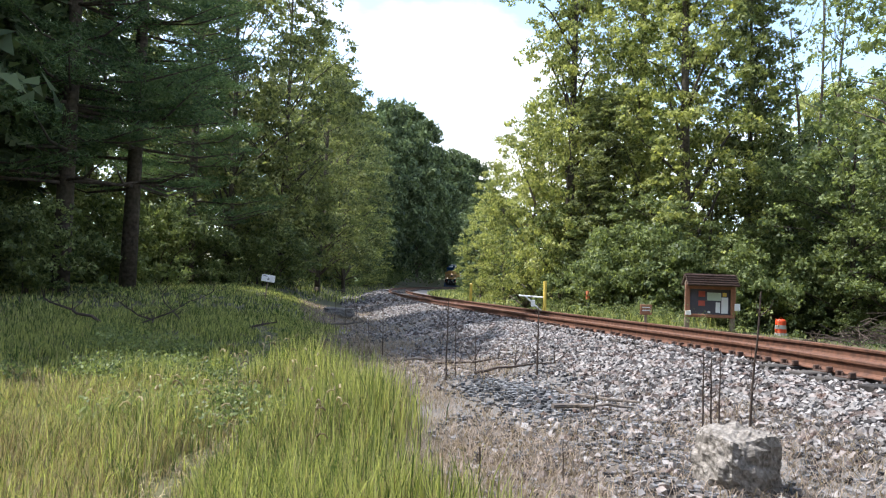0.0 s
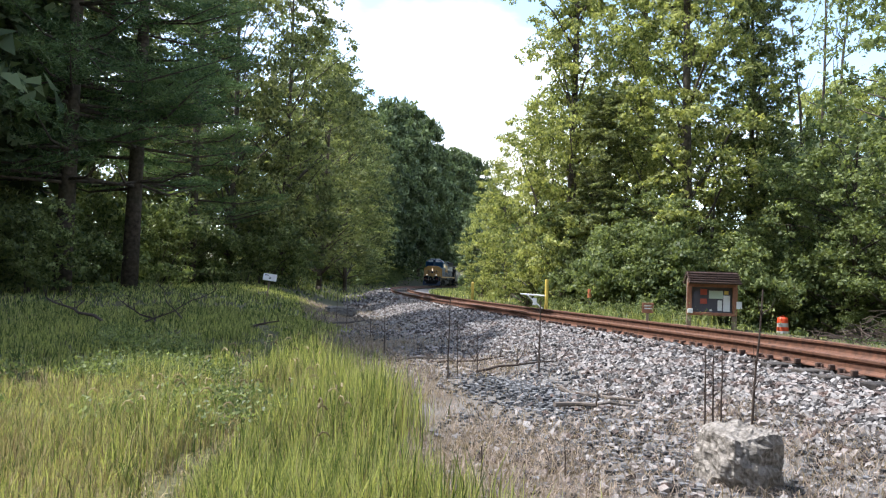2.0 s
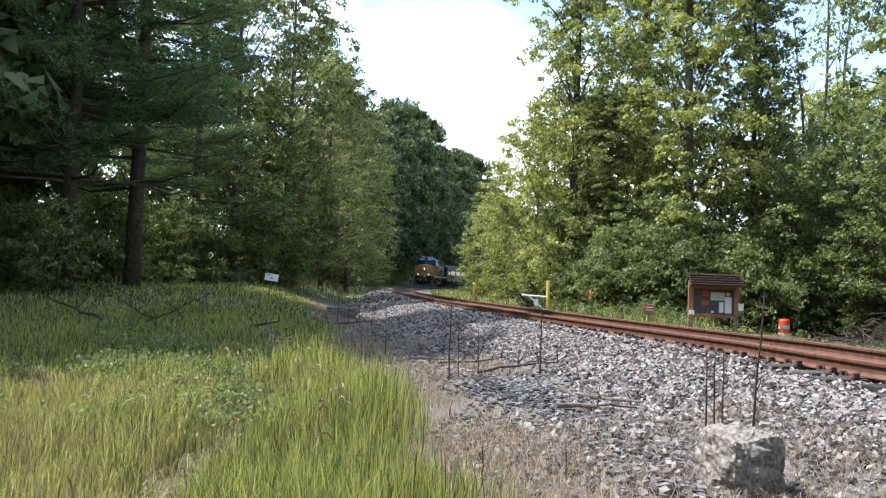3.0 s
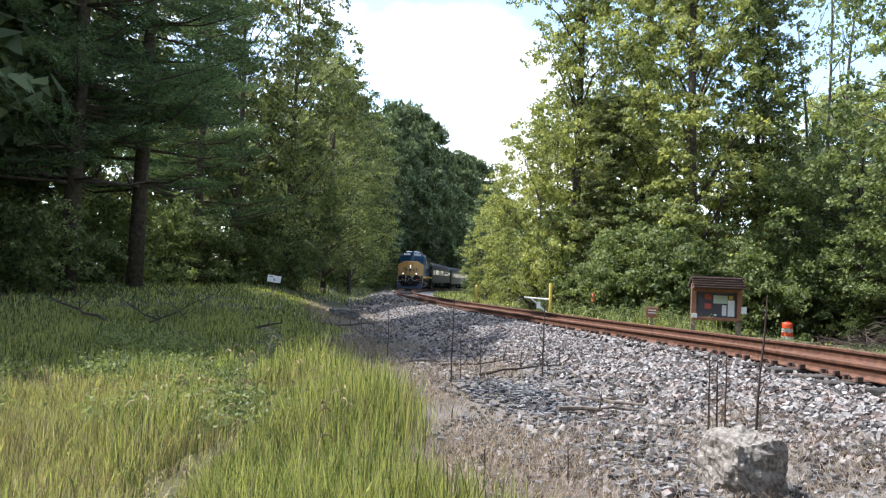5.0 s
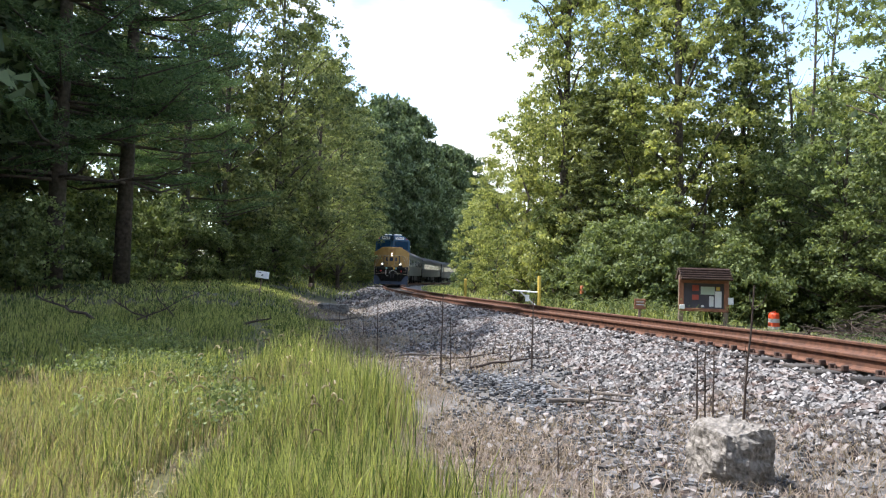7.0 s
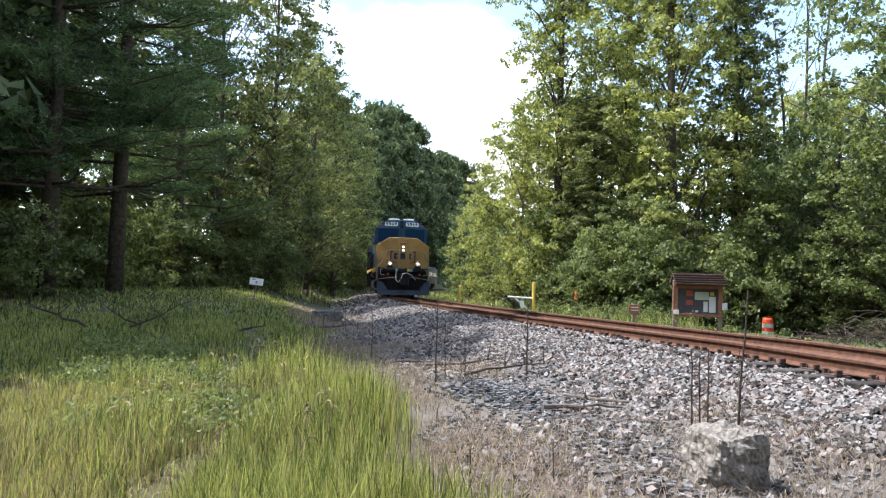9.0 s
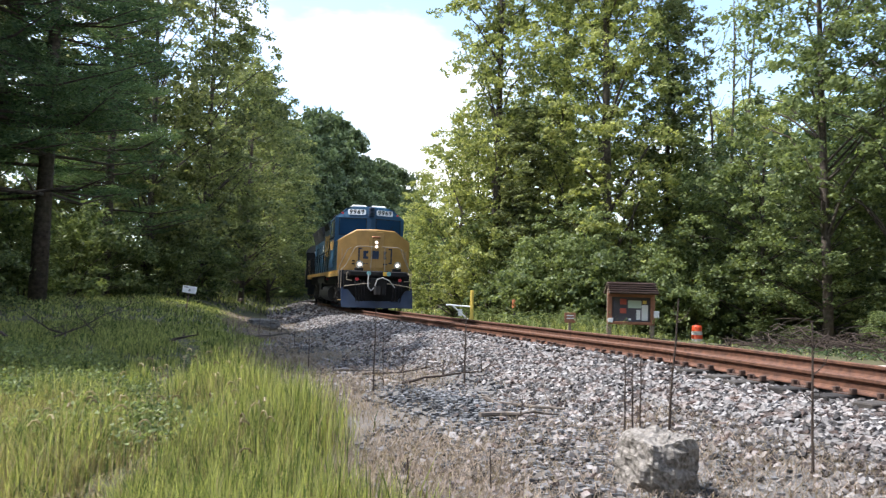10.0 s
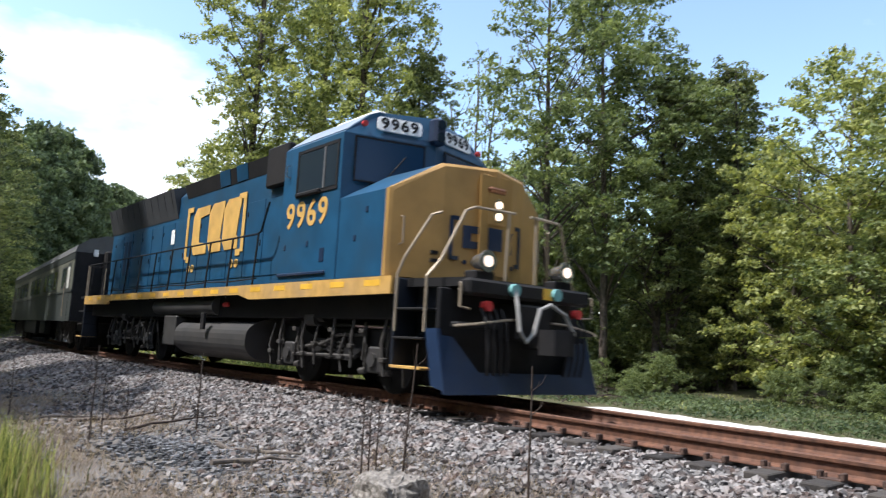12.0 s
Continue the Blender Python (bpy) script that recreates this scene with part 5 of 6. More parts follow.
def kiosk():
    k = tagged(new("notice_kiosk"), "wooden notice kiosk with a shingled roof and pinned papers", "notice board")
    for s in (-1, 1):
        part("post", boxed(s * 0.68 - 0.07, s * 0.68 + 0.07, -0.07, 0.07, -0.3, 1.72, 0.01), M_WOOD, k)
    part("back_board", boxed(-0.61, 0.61, 0.0, 0.04, 0.68, 1.52, 0.005), M_BOARD, k)
    for a in ((-0.75, 0.75, -0.09, -0.02, 1.48, 1.60), (-0.75, 0.75, -0.09, -0.02, 0.60, 0.70)):
        part("rail", boxed(*a, 0.01), M_REDWOOD, k, "red-brown frame rail")
    for s in (-1, 1):
        part("stile", boxed(s * 0.68 - 0.075, s * 0.68 + 0.075, -0.092, -0.07, 0.70, 1.48, 0.008), M_REDWOOD, k, "red-brown frame stile")
    for n, (x0, x1, z0, z1, m) in enumerate(((-0.08, 0.34, 1.13, 1.38, M_PAPER2), (0.18, 0.31, 0.76, 1.08, M_PAPER), (0.35, 0.55, 0.74, 1.24, M_PAPER), (-0.34, -0.14, 1.24, 1.42, M_PAPER3),
                                             (-0.34, -0.14, 0.96, 1.12, M_PAPER3), (0.38, 0.50, 1.27, 1.38, M_POSTYEL), (-0.06, 0.02, 0.74, 0.80, M_PAPER), (-0.56, -0.42, 0.92, 1.36, M_BOARD))):
        part("notice", boxed(x0, x1, -0.008 - 0.001 * n, -0.001 * n, z0, z1), m, k)
    part("leaflet_box", boxed(-0.74, -0.58, -0.13, -0.093, 0.66, 0.80, 0.005), M_PAPER, k)
    part("leaflet_box", boxed(0.72, 0.88, -0.13, -0.093, 0.84, 1.06, 0.005), M_PAPER, k)
    for s, a in ((-1, (-0.76, 0.76, -0.50, 0.02)), (1, (-0.76, 0.76, -0.02, 0.50))):
        b = bmesh.new()
        z = lambda y: 1.93 - abs(y) * 0.72
        prism(b, [(a[2], z(a[2])), (a[3], z(a[3])), (a[3], z(a[3]) + 0.05), (a[2], z(a[2]) + 0.05)], "x", a[0], a[1])
        slope = part("roof_slope", b, M_SHINGLE, k, "dark shingled roof slope")
        for r in range(5):
            y = s * (0.08 + r * 0.1)
            part("shingle_course", boxed(-0.77, 0.77, min(y, y + s * 0.1), max(y, y + s * 0.1), z(y) + 0.022, z(y) + 0.058, 0.006), M_SHINGLE, slope)
    for s in (-1, 1):
        part("gable", prismed([(-0.42, 1.61), (0.42, 1.61), (0, 1.9)], "x", s * 0.66, s * 0.70), M_WOOD, k)
    k.matrix_basis = at_ground(7.87, 21.6, -8) @ Matrix.Translation((0, 0, -0.16)) @ Matrix.Diagonal((0.94, 0.94, 0.94, 1))


def barrel():
    b = tagged(new("traffic_barrel"), "orange traffic barrel with white bands", "traffic barrel")
    rr = [(0.0, 0.25), (0.07, 0.25), (0.27, 0.24), (0.41, 0.232), (0.55, 0.224), (0.69, 0.216), (0.84, 0.208), (0.90, 0.17)]
    part("base", tubed([(0, 0, 0), (0, 0, 0.07)], 0.30, 0.27, 20), M_BLACK, b, "black rubber base")
    for k, ((z0, r0), (z1, r1)) in enumerate(zip(rr[1:], rr[2:])):
        part("band", tubed([(0, 0, z0), (0, 0, z1)], r0, r1, 24), M_SHADEDWHITE if k in (1, 3) else M_ORANGE, b, "white band" if k in (1, 3) else "orange band", smooth=False)
    part("handle", tubed([(-0.08, 0, 0.89), (-0.06, 0, 0.94), (0.06, 0, 0.94), (0.08, 0, 0.89)], 0.018, sides=8), M_ORANGE, b)
    b.matrix_basis = at_ground(11.3, 24.5) @ Matrix.Diagonal((0.8, 0.8, 0.92, 1))


def posts():
    g = tagged(new("gate"), "white swing gate arm on a yellow post", "gate")
    part("post", tubed([(0, 0, -0.3), (0, 0, 1.18), (0, 0, 1.21)], 0.065, 0.06, 14), M_POSTYEL, g, "yellow steel post")
    part("arm", tubed([(-0.06, 0, 0.62), (-0.95, -0.05, 0.66)], 0.028, sides=8), M_WHITE, g)
    part("brace", tubed([(-0.70, -0.04, 0.63), (-0.10, 0.0, 0.12)], 0.026, sides=8), M_WHITE, g)
    part("plate", boxed(-0.50, -0.36, -0.06, -0.045, 0.28, 0.52, 0.003), M_WHITE, g, "small white plate")
    x, y = 4.35, 26.6
    g.matrix_basis = at_ground(x, y, 0) @ Matrix.Translation((-0.6, 0.1, 0.12))
    p = tagged(new("bollard"), "yellow steel bollard beside the track", "bollard")
    part("pipe", tubed([(0, 0, -0.3), (0, 0, 1.05)], 0.07, sides=14), M_POSTYEL, p)
    part("cap", tubed([(0, 0, 1.05), (0, 0, 1.09)], 0.07, 0.035, 14), M_POSTYEL, p)
    x, y = 1.52, 38.0
    p.matrix_basis = at_ground(x, y)
    o = tagged(new("marker_post"), "grey marker post with an orange top", "post")
    part("pole", tubed([(0, 0, -0.3), (0, 0, 0.78)], 0.055, sides=10), M_TWIG, o)
    part("top", tubed([(0, 0, 0.72), (0, 0, 1.0), (0, 0, 1.04)], 0.075, 0.06, 10), M_ORANGEDULL, o, "faded orange cap")
    o.matrix_basis = at_ground(5.6, 28.2)
    sgn = tagged(new("low_sign"), "small brown wooden sign on a short post", "sign")
    part("post", boxed(-0.04, 0.04, -0.03, 0.03, -0.2, 0.45, 0.005), M_WOOD, sgn)
    board = part("board", boxed(-0.17, 0.17, -0.06, -0.03, 0.42, 0.72, 0.01), M_REDWOOD, sgn)
    for z in (0.62, 0.54):
        part("text_bar", boxed(-0.11, 0.11, -0.064, -0.06, z, z + 0.025), M_PAPER, board)
    sgn.matrix_basis = at_ground(6.0, 21.6, -5)
    w = tagged(new("white_sign"), "small white notice on a thin post in the grass", "sign")
    part("post", boxed(-0.02, 0.02, -0.02, 0.02, -0.2, 0.78, 0.004), M_WOOD, w)
    board = part("board", boxed(-0.21, 0.21, -0.035, -0.02, 0.60, 0.82, 0.004), M_WHITE, w)
    for x0, x1, z in ((-0.16, -0.04, 0.76), (-0.02, 0.03, 0.70), (-0.03, 0.04, 0.66)):
        part("text_bar", boxed(x0, x1, -0.039, -0.035, z, z + 0.025), M_GREY, board)
    w.matrix_basis = at_ground(-5.6, 23.4, 8) @ pose(0, 0, 0, 0, 7, 0)


M_ORANGEDULL = plain("faded_orange", (0.62, 0.20, 0.10), 0.6)


def boulder(name, seed, size, m, mat, cuts=4):
    rng = np.random.default_rng(seed)
    bm = bmesh.new()
    bmesh.ops.create_cube(bm, size=1.0)
    bmesh.ops.subdivide_edges(bm, edges=bm.edges, cuts=cuts, use_grid_fill=True)
    for v in bm.verts:
        p = v.co.copy()
        n = p.normalized() * 0.62
        p = p.lerp(n, 0.5)
        q = p * 2.1 + Vector((seed, 0, 0))
        p += p.normalized() * (noise.noise(q) * 0.10 + noise.noise(q * 2.7) * 0.06 + noise.noise(q * 6) * 0.04 + noise.noise(q * 13) * 0.02)
        v.co = Vector((p.x * size[0], p.y * size[1], (p.z + 0.45) * size[2]))
    me = bpy.data.meshes.new(name)
    bm.to_mesh(me)
    bm.free()
    me.materials.append(mat)
    ob = new(name, me)
    ob.matrix_basis = m
    return ob


def stalks():
    spots = [(3.0, 7.13, 1.40, 0.014, 3), (1.54, 11.6, 1.12, 0.016, 1), (0.10, 10.3, 1.25, 0.012, 2), (2.66, 7.4, 0.85, 0.011, 4), (2.74, 7.42, 0.75, 0.011, 5), (2.85, 7.5, 0.80, 0.010, 6),
             (3.55, 5.6, 1.25, 0.013, 7), (-1.0, 13.2, 0.95, 0.010, 8), (0.25, 10.9, 0.9, 0.008, 9), (0.55, 11.0, 0.7, 0.008, 10), (0.35, 5.9, 0.28, 0.012, 11), (1.0, 5.8, 0.36, 0.006, 12),
             (-2.4, 18.5, 0.7, 0.008, 13), (-2.9, 20.2, 0.8, 0.008, 14), (-2.2, 19.4, 0.7, 0.008, 15), (-1.6, 16.6, 0.8, 0.008, 16)]
    for x, y, h, r, seed in spots:
        rng = np.random.default_rng(seed)
        st = tagged(new("dead_stalk"), "thin dark dead weed stalk standing in the ballast", "dead weed", "dead weed stalks beside the track")
        lean = rng.normal(0, 0.022, 2)
        pts = [(lean[0] * h * (k / 6) + rng.normal(0, 0.004), lean[1] * h * (k / 6) + rng.normal(0, 0.004), -0.05 + (h + 0.05) * k / 6) for k in range(7)]
        part("stem", tubed(pts, r, r * 0.5, 6), M_STALK, st)
        for k in range(int(4 + h * 4)):
            i = rng.integers(2, 6)
            a, L = rng.uniform(0, 6.28), rng.uniform(0.05, 0.16) * h
            p = Vector(pts[i])
            part("twig", tubed([p, p + Vector((math.cos(a) * L * 0.6, math.sin(a) * L * 0.6, L * 0.5)), p + Vector((math.cos(a) * L * 0.8, math.sin(a) * L * 0.8, L))], r * 0.4, r * 0.15, 4), M_STALK, st)
        st.matrix_basis = at_ground(x, y)


def fallen(name, label, x, y, length, r, turn, seed, rise=0.08, twigs=6):
    rng = np.random.default_rng(seed)
    br = tagged(new(name), label, "branch", "dead branches on the ground")
    pts = [(length * (k / 6 - 0.5), rng.normal(0, 0.12) * length * 0.4, r + rise * length * (k / 6) + abs(rng.normal(0, 0.02))) for k in range(7)]
    part("limb", tubed(pts, r, r * 0.4, 7), M_TWIG if seed % 2 else M_STALK, br)
    for k in range(twigs):
        p = Vector(pts[rng.integers(1, 7)])
        d = Vector((rng.normal(0, 0.5), rng.normal(0, 0.6), rng.uniform(0.15, 1.0))) * length * 0.22
        part("twig", tubed([p, p + d * 0.6, p + d + Vector((0, 0, rng.uniform(-0.05, 0.1)))], r * 0.4, r * 0.12, 4), M_TWIG if seed % 2 else M_STALK, br)
    br.matrix_basis = at_ground(x, y, turn)


def brush_pile():
    rng = np.random.default_rng(77)
    pile = tagged(new("brush_pile"), "low heap of brown dead brush at the wood's edge", "brush pile")
    for k in range(230):
        c = Vector((rng.normal(0, 1.7), rng.normal(0, 0.7), 0))
        c.z = max(0.03, 0.85 * math.exp(-(c.x / 1.6) ** 2 - (c.y / 0.8) ** 2) * rng.uniform(0.1, 1.0))
        a, L = rng.uniform(0, 6.28), rng.uniform(0.4, 1.2)
        d = Vector((math.cos(a), math.sin(a), rng.normal(0, 0.22))) * L * 0.5
        part("stick", tubed([c - d, c + Vector((0, 0, rng.normal(0, 0.06))), c + d], rng.uniform(0.008, 0.022), 0.006, 4), M_STALK, pile)
    x, y = polar(-31, 21.5)
    pile.matrix_basis = at_ground(x, y, 30)
    x, y = polar(-35.5, 21.0)
    copy_thing(pile, at_ground(x, y, 65) @ Matrix.Diagonal((0.9, 0.9, 0.8, 1)))


kiosk()
barrel()
posts()
tagged(boulder("concrete_block", 4, (0.54, 0.46, 0.52), at_ground(2.33, 5.78, 24) @ Matrix.Translation((0, 0, -0.06)), M_CONCRETE, 17), "broken weathered concrete block half sunk in dry grass", "concrete block")
tagged(boulder("dirt_mound", 9, (0.95, 0.6, 0.36), at_ground(-3.5, 25.0, 30) @ Matrix.Translation((0, 0, -0.04)), M_GRAVEL, 11), "low mound of grey soil beside the ballast", "mound")
stalks()
brush_pile()
DEAD = "dead grey branch lying in the grass"
for args in ((-7.3, 14.6, 1.4, 0.035, 165, 2, 0.30, 8), (-8.2, 13.2, 0.9, 0.06, 120, 4, 0.45, 4), (-6.4, 15.4, 1.3, 0.02, 150, 6, 0.35, 12), (-5.4, 15.2, 1.5, 0.016, 40, 8, 0.42, 14), (-5.9, 15.9, 1.3, 0.015, 130, 10, 0.5, 14), (-3.7, 15.3, 0.6, 0.03, 30, 12, 0.25, 3)):
    fallen("dead_branch", DEAD, *args)
DEAD2 = "dead branch lying on the gravel beside the track"
for args in ((-0.7, 12.6, 1.9, 0.03, 15, 11, 0.02, 5), (1.2, 11.9, 1.4, 0.025, 25, 12, 0.12, 4), (1.9, 8.9, 1.1, 0.035, -35, 13, 0.03, 3), (0.6, 13.0, 1.7, 0.025, 20, 14, 0.06, 5), (1.7, 8.1, 0.9, 0.03, 0, 15, 0.02, 2), (-2.6, 18.8, 1.6, 0.04, -20, 17, 0.1, 6)):
    fallen("fallen_branch", DEAD2, *args)


# ---- grass ----
def blades(rng, x, y, z, h, w, bend):
    """Bent blades of five corners and three triangles each."""
    n = len(x)
    a = rng.uniform(0, 2 * np.pi, n)
    side = np.stack([np.cos(a), np.sin(a), np.zeros(n)], 1) * (w / 2)[:, None]
    b = rng.uniform(0, 2 * np.pi, n)
    lean = np.stack([np.cos(b), np.sin(b), np.zeros(n)], 1) * (bend * h)[:, None]
    p = np.stack([x, y, z], 1)
    up = np.array([0, 0, 1.0])
    mid = p + lean * 0.3 + up * (h * 0.55)[:, None]
    tip = p + lean + up * (h * (1 - 0.35 * bend))[:, None]
    co = np.stack([p - side, p + side, mid + side * 0.8, mid - side * 0.8, tip], 1)
    base = (np.arange(n) * 5)[:, None]
    tri = np.concatenate([base + [0, 1, 2], base + [0, 2, 3], base + [3, 2, 4]], 1)
    return co.reshape(-1, 3), tri.reshape(-1, 3)


def spread(rng, n, d0, d1, az0, az1):
    d = np.sqrt(rng.uniform(d0 * d0, d1 * d1, n))
    a = np.radians(rng.uniform(az0, az1, n))
    return -d * np.sin(a), d * np.cos(a), d


def patch(x, y, k=0.0):
    return 0.5 + 0.25 * np.sin(x * 1.9 + y * 1.1 + k) + 0.25 * np.sin(x * 0.8 - y * 2.3 + 2 * k)


def build_grass():
    rng = np.random.default_rng(23)
    green, straw, gold = [[], []], [[], []], [[], []]

    def add(store, x, y, h, w, bend):
        co, tri = blades(rng, x, y, ground_z(x, y) - 0.01, h, w, bend)
        store[1].append(tri + sum(len(c) for c in store[0]))
        store[0].append(co)

    for n, d0, d1, az0, az1, hs, wd in ((130000, 3.5, 9.5, -12, 44, 0.27, 0.0072), (90000, 8.5, 19, -6, 46, 0.19, 0.014), (60000, 14, 36, -2, 44, 0.16, 0.026), (12000, 34, 75, 2, 30, 0.22, 0.06), (34000, 4.2, 11.5, -14, 24, 0.42, 0.0075)):
        tuft = 16 if d0 < 14 else 8
        x, y, d = spread(rng, n // tuft, d0, d1, az0, az1)
        x = np.repeat(x, tuft) + rng.normal(0, 0.035 + 0.003 * d0, n // tuft * tuft)
        y = np.repeat(y, tuft) + rng.normal(0, 0.035 + 0.003 * d0, n // tuft * tuft)
        lush = np.repeat(rng.uniform(0.6, 1.35, n // tuft), tuft)
        n = len(x)
        e, s = off_track(x, y)
        clump = hs > 0.38
        path_x = -1.9 - 0.17 * (y - 5.7) + 0.15 * np.sin(y * 1.1) + 0.08 * np.sin(y * 3.1)
        worn = np.exp(-((x - path_x) / 0.26) ** 2) * (y < 16)
        keep = (e > field_edge(s) + 0.3 * np.sin(s * 1.3) + rng.normal(0, 0.22, n)) & (rng.uniform(0, 1, n) > worn * 0.88)
        if clump:
            keep &= (e < 8.95 + 0.3 * np.sin(s * 2.1)) & (y < 11.5)
        x, y, e, s, worn, lush = x[keep], y[keep], e[keep], s[keep], worn[keep], lush[keep]
        tall = np.clip(1 - (e - 6.65) / 2.1, 0, 1) * (y < 11.5)
        h = hs * (0.55 + 0.5 * patch(x, y)) * rng.uniform(0.55, 1.2, len(x)) * lush * (1 + (0.5 if clump else 1.0) * tall) * (1 - 0.6 * worn)
        dry = rng.uniform(0, 1, len(x)) < (0.5 if clump else 1.0) * np.clip(0.04 + 0.10 * (y < 11) + 0.42 * (x < -1.7) * (y < 9.5) + 0.12 * tall + 0.75 * patch(x, y, 2.0) * (1 - tall) * (y < 9.3 + 0.5 * np.sin(x * 2)), 0, 0.62)
        w = wd * rng.uniform(0.6, 1.4, len(x)) * (1 + 0.4 * tall)
        bend = rng.uniform(0.03, 0.55, len(x)) * (1 - 0.5 * tall)
        add(green, x[~dry], y[~dry], h[~dry], w[~dry], bend[~dry])
        add(gold, x[dry], y[dry], h[dry] * 0.95, w[dry] * 0.65, bend[dry])
    # litter of short dead blades under the grass
    x, y, d = spread(rng, 26000, 4, 13, -8, 42)
    k = (off_track(x, y)[0] > 7.0) & (y < 10)
    x, y = x[k], y[k]
    add(gold, x, y, rng.uniform(0.05, 0.13, len(x)), rng.uniform(0.006, 0.014, len(x)), rng.uniform(0.6, 1.8, len(x)))
    # rank growth beside the bend
    s, e = rng.uniform(32, 110, 9000), rng.uniform(2.9, 12, 9000) * np.where(rng.uniform(0, 1, 9000) < 0.6, -1, 1)
    tx, ty, ta, th = track(s)
    add(green, tx - np.sin(ta) * e, ty + np.cos(ta) * e, rng.uniform(0.15, 0.5, 9000), rng.uniform(0.03, 0.07, 9000), rng.uniform(0.2, 0.7, 9000))
    # dead growth between the ballast and the field
    n = 110000
    s = np.where(np.arange(n) < 50000, rng.uniform(-9, 5, n), rng.uniform(-9, 22, n))
    e = 2.6 + (field_edge(s) + 0.4 - 2.6) * rng.uniform(0, 1, n) ** 0.8
    slump = np.exp(-((e - 4.3 - 0.25 * np.sin(s)) / 0.6) ** 2) * np.exp(-((s + 1.8) / 2.8) ** 2)
    keep = rng.uniform(0, 1, n) * (1 + 6 * slump) < np.clip((0.5 + 0.5 * np.sin(s * 1.4 + e * 1.1)) * 0.5 + 0.35 * (e > 5.0) + 0.55 * (s < -2.5) - 0.3 * (e < 3.4) * (s > -2.5), 0.05, 1)
    s, e = s[keep], e[keep]
    tx, ty, ta, th = track(s)
    x, y = tx - np.sin(ta) * e, ty + np.cos(ta) * e
    add(straw, x, y, rng.uniform(0.04, 0.24, len(x)), rng.uniform(0.003, 0.009, len(x)), rng.uniform(0.3, 1.8, len(x)))
    n = 14000
    s, e = rng.uniform(-8, -2.0, n), rng.uniform(2.5, 6.2, n)
    tx, ty, ta, th = track(s)
    add(straw, tx - np.sin(ta) * e, ty + np.cos(ta) * e, rng.uniform(0.03, 0.16, n), rng.uniform(0.003, 0.008, n), rng.uniform(0.8, 2.4, n))
    # the far side of the track
    n = 26000
    s, e = rng.uniform(-14, 34, n), -rng.uniform(2.6, 16, n)
    keep = ~((e > -7.0) & (s < 2.0)) & ((s > 9) | (rng.uniform(0, 1, n) < 0.3))
    s, e = s[keep], e[keep]
    tx, ty, ta, th = track(s)
    x, y = tx - np.sin(ta) * e, ty + np.cos(ta) * e
    weeds = (np.abs(s - 14) < 3) & (e > -6.5)
    add(green, x, y, rng.uniform(0.05, 0.17, len(x)) * (1 + 3.0 * weeds), rng.uniform(0.012, 0.03, len(x)), rng.uniform(0.2, 0.8, len(x)))
    for store, name, mat, label in ((green, "grass", M_GRASS, "tall yellow-green meadow grass"), (gold, "meadow_straw", M_STRAW, "dry golden straw among the meadow grass"), (straw, "dry_grass", M_DRY, "dry grey-brown grass and dead weeds")):
        tagged(new(name, indexed(name, np.concatenate(store[0]), np.concatenate(store[1]), mat)), label, "grass", kind="stuff")
    # broad-leaved weeds among the straw, and on the far bank
    n = 900
    x, y = rng.uniform(-5.5, -1.5, n), rng.uniform(6.5, 12.5, n)
    k = (patch(x, y, 4.0) > 0.52) & (off_track(x, y)[0] > 7.2)
    c = np.stack([x[k], y[k], ground_z(x[k], y[k]) + rng.uniform(0.06, 0.2, int(k.sum()))], 1)
    s, e = rng.uniform(8, 22, 260), -rng.uniform(3.2, 6.5, 260)
    tx, ty, ta, th = track(s)
    x, y = tx - np.sin(ta) * e, ty + np.cos(ta) * e
    c = np.concatenate([c, np.stack([x, y, ground_z(x, y) + rng.uniform(0.1, 0.6, 260)], 1)])
    tagged(new("weeds", polys("weeds", leaves(rng, c, 26, np.full((len(c), 3), 0.09), 0.055), 3, M_LEAF)), "low broad-leaved green weeds in the grass", "weeds", kind="stuff")
    # undergrowth added to stand for canopy shade at the wood's foot across the track
    n = 1500
    s, e = rng.uniform(-16, 6, n), -rng.uniform(6.2, 13, n)
    tx, ty, ta, th = track(s)
    x, y = tx - np.sin(ta) * e, ty + np.cos(ta) * e
    c = np.stack([x, y, ground_z(x, y) + rng.uniform(0.01, 0.06, n)], 1)
    c = c[np.hypot(x - 11.3, y - 24.5) > 2.2]
    tagged(new("undergrowth", polys("undergrowth", leaves(rng, c, 26, np.full((len(c), 3), 0.16) * np.array([1, 1, 0.2]), 0.075), 3, M_LEAF_SHADED)), "low undergrowth with shade-darkened leaves at the wood's edge", "undergrowth", kind="stuff")
    # nodding seed heads
    bm = bmesh.new()
    for k in range(110):
        x, y = rng.uniform(-2.6, 0.0), rng.uniform(5.2, 11)
        e = float(off_track(np.array([x]), np.array([y]))[0][0])
        if not 6.9 < e < 8.9:
            continue
        a, h = rng.uniform(0, 6.28), rng.uniform(0.45, 0.66)
        p, d = Vector((x, y, gz(x, y))), Vector((math.cos(a), math.sin(a), 0))
        tube(bm, [p, p + d * 0.05 + Vector((0, 0, h * 0.7)), p + d * 0.10 + Vector((0, 0, h))], 0.002, 0.002, 3, False)
        q = p + d * 0.10 + Vector((0, 0, h))
        tube(bm, [q, q + d * 0.025 + Vector((0, 0, 0.025)), q + d * 0.06 + Vector((0, 0, 0.022)), q + d * 0.085 + Vector((0, 0, -0.01))], 0.009, 0.004, 6)
    me = bpy.data.meshes.new("seed_heads")
    bm.to_mesh(me)
    bm.free()
    me.materials.append(M_STRAW)
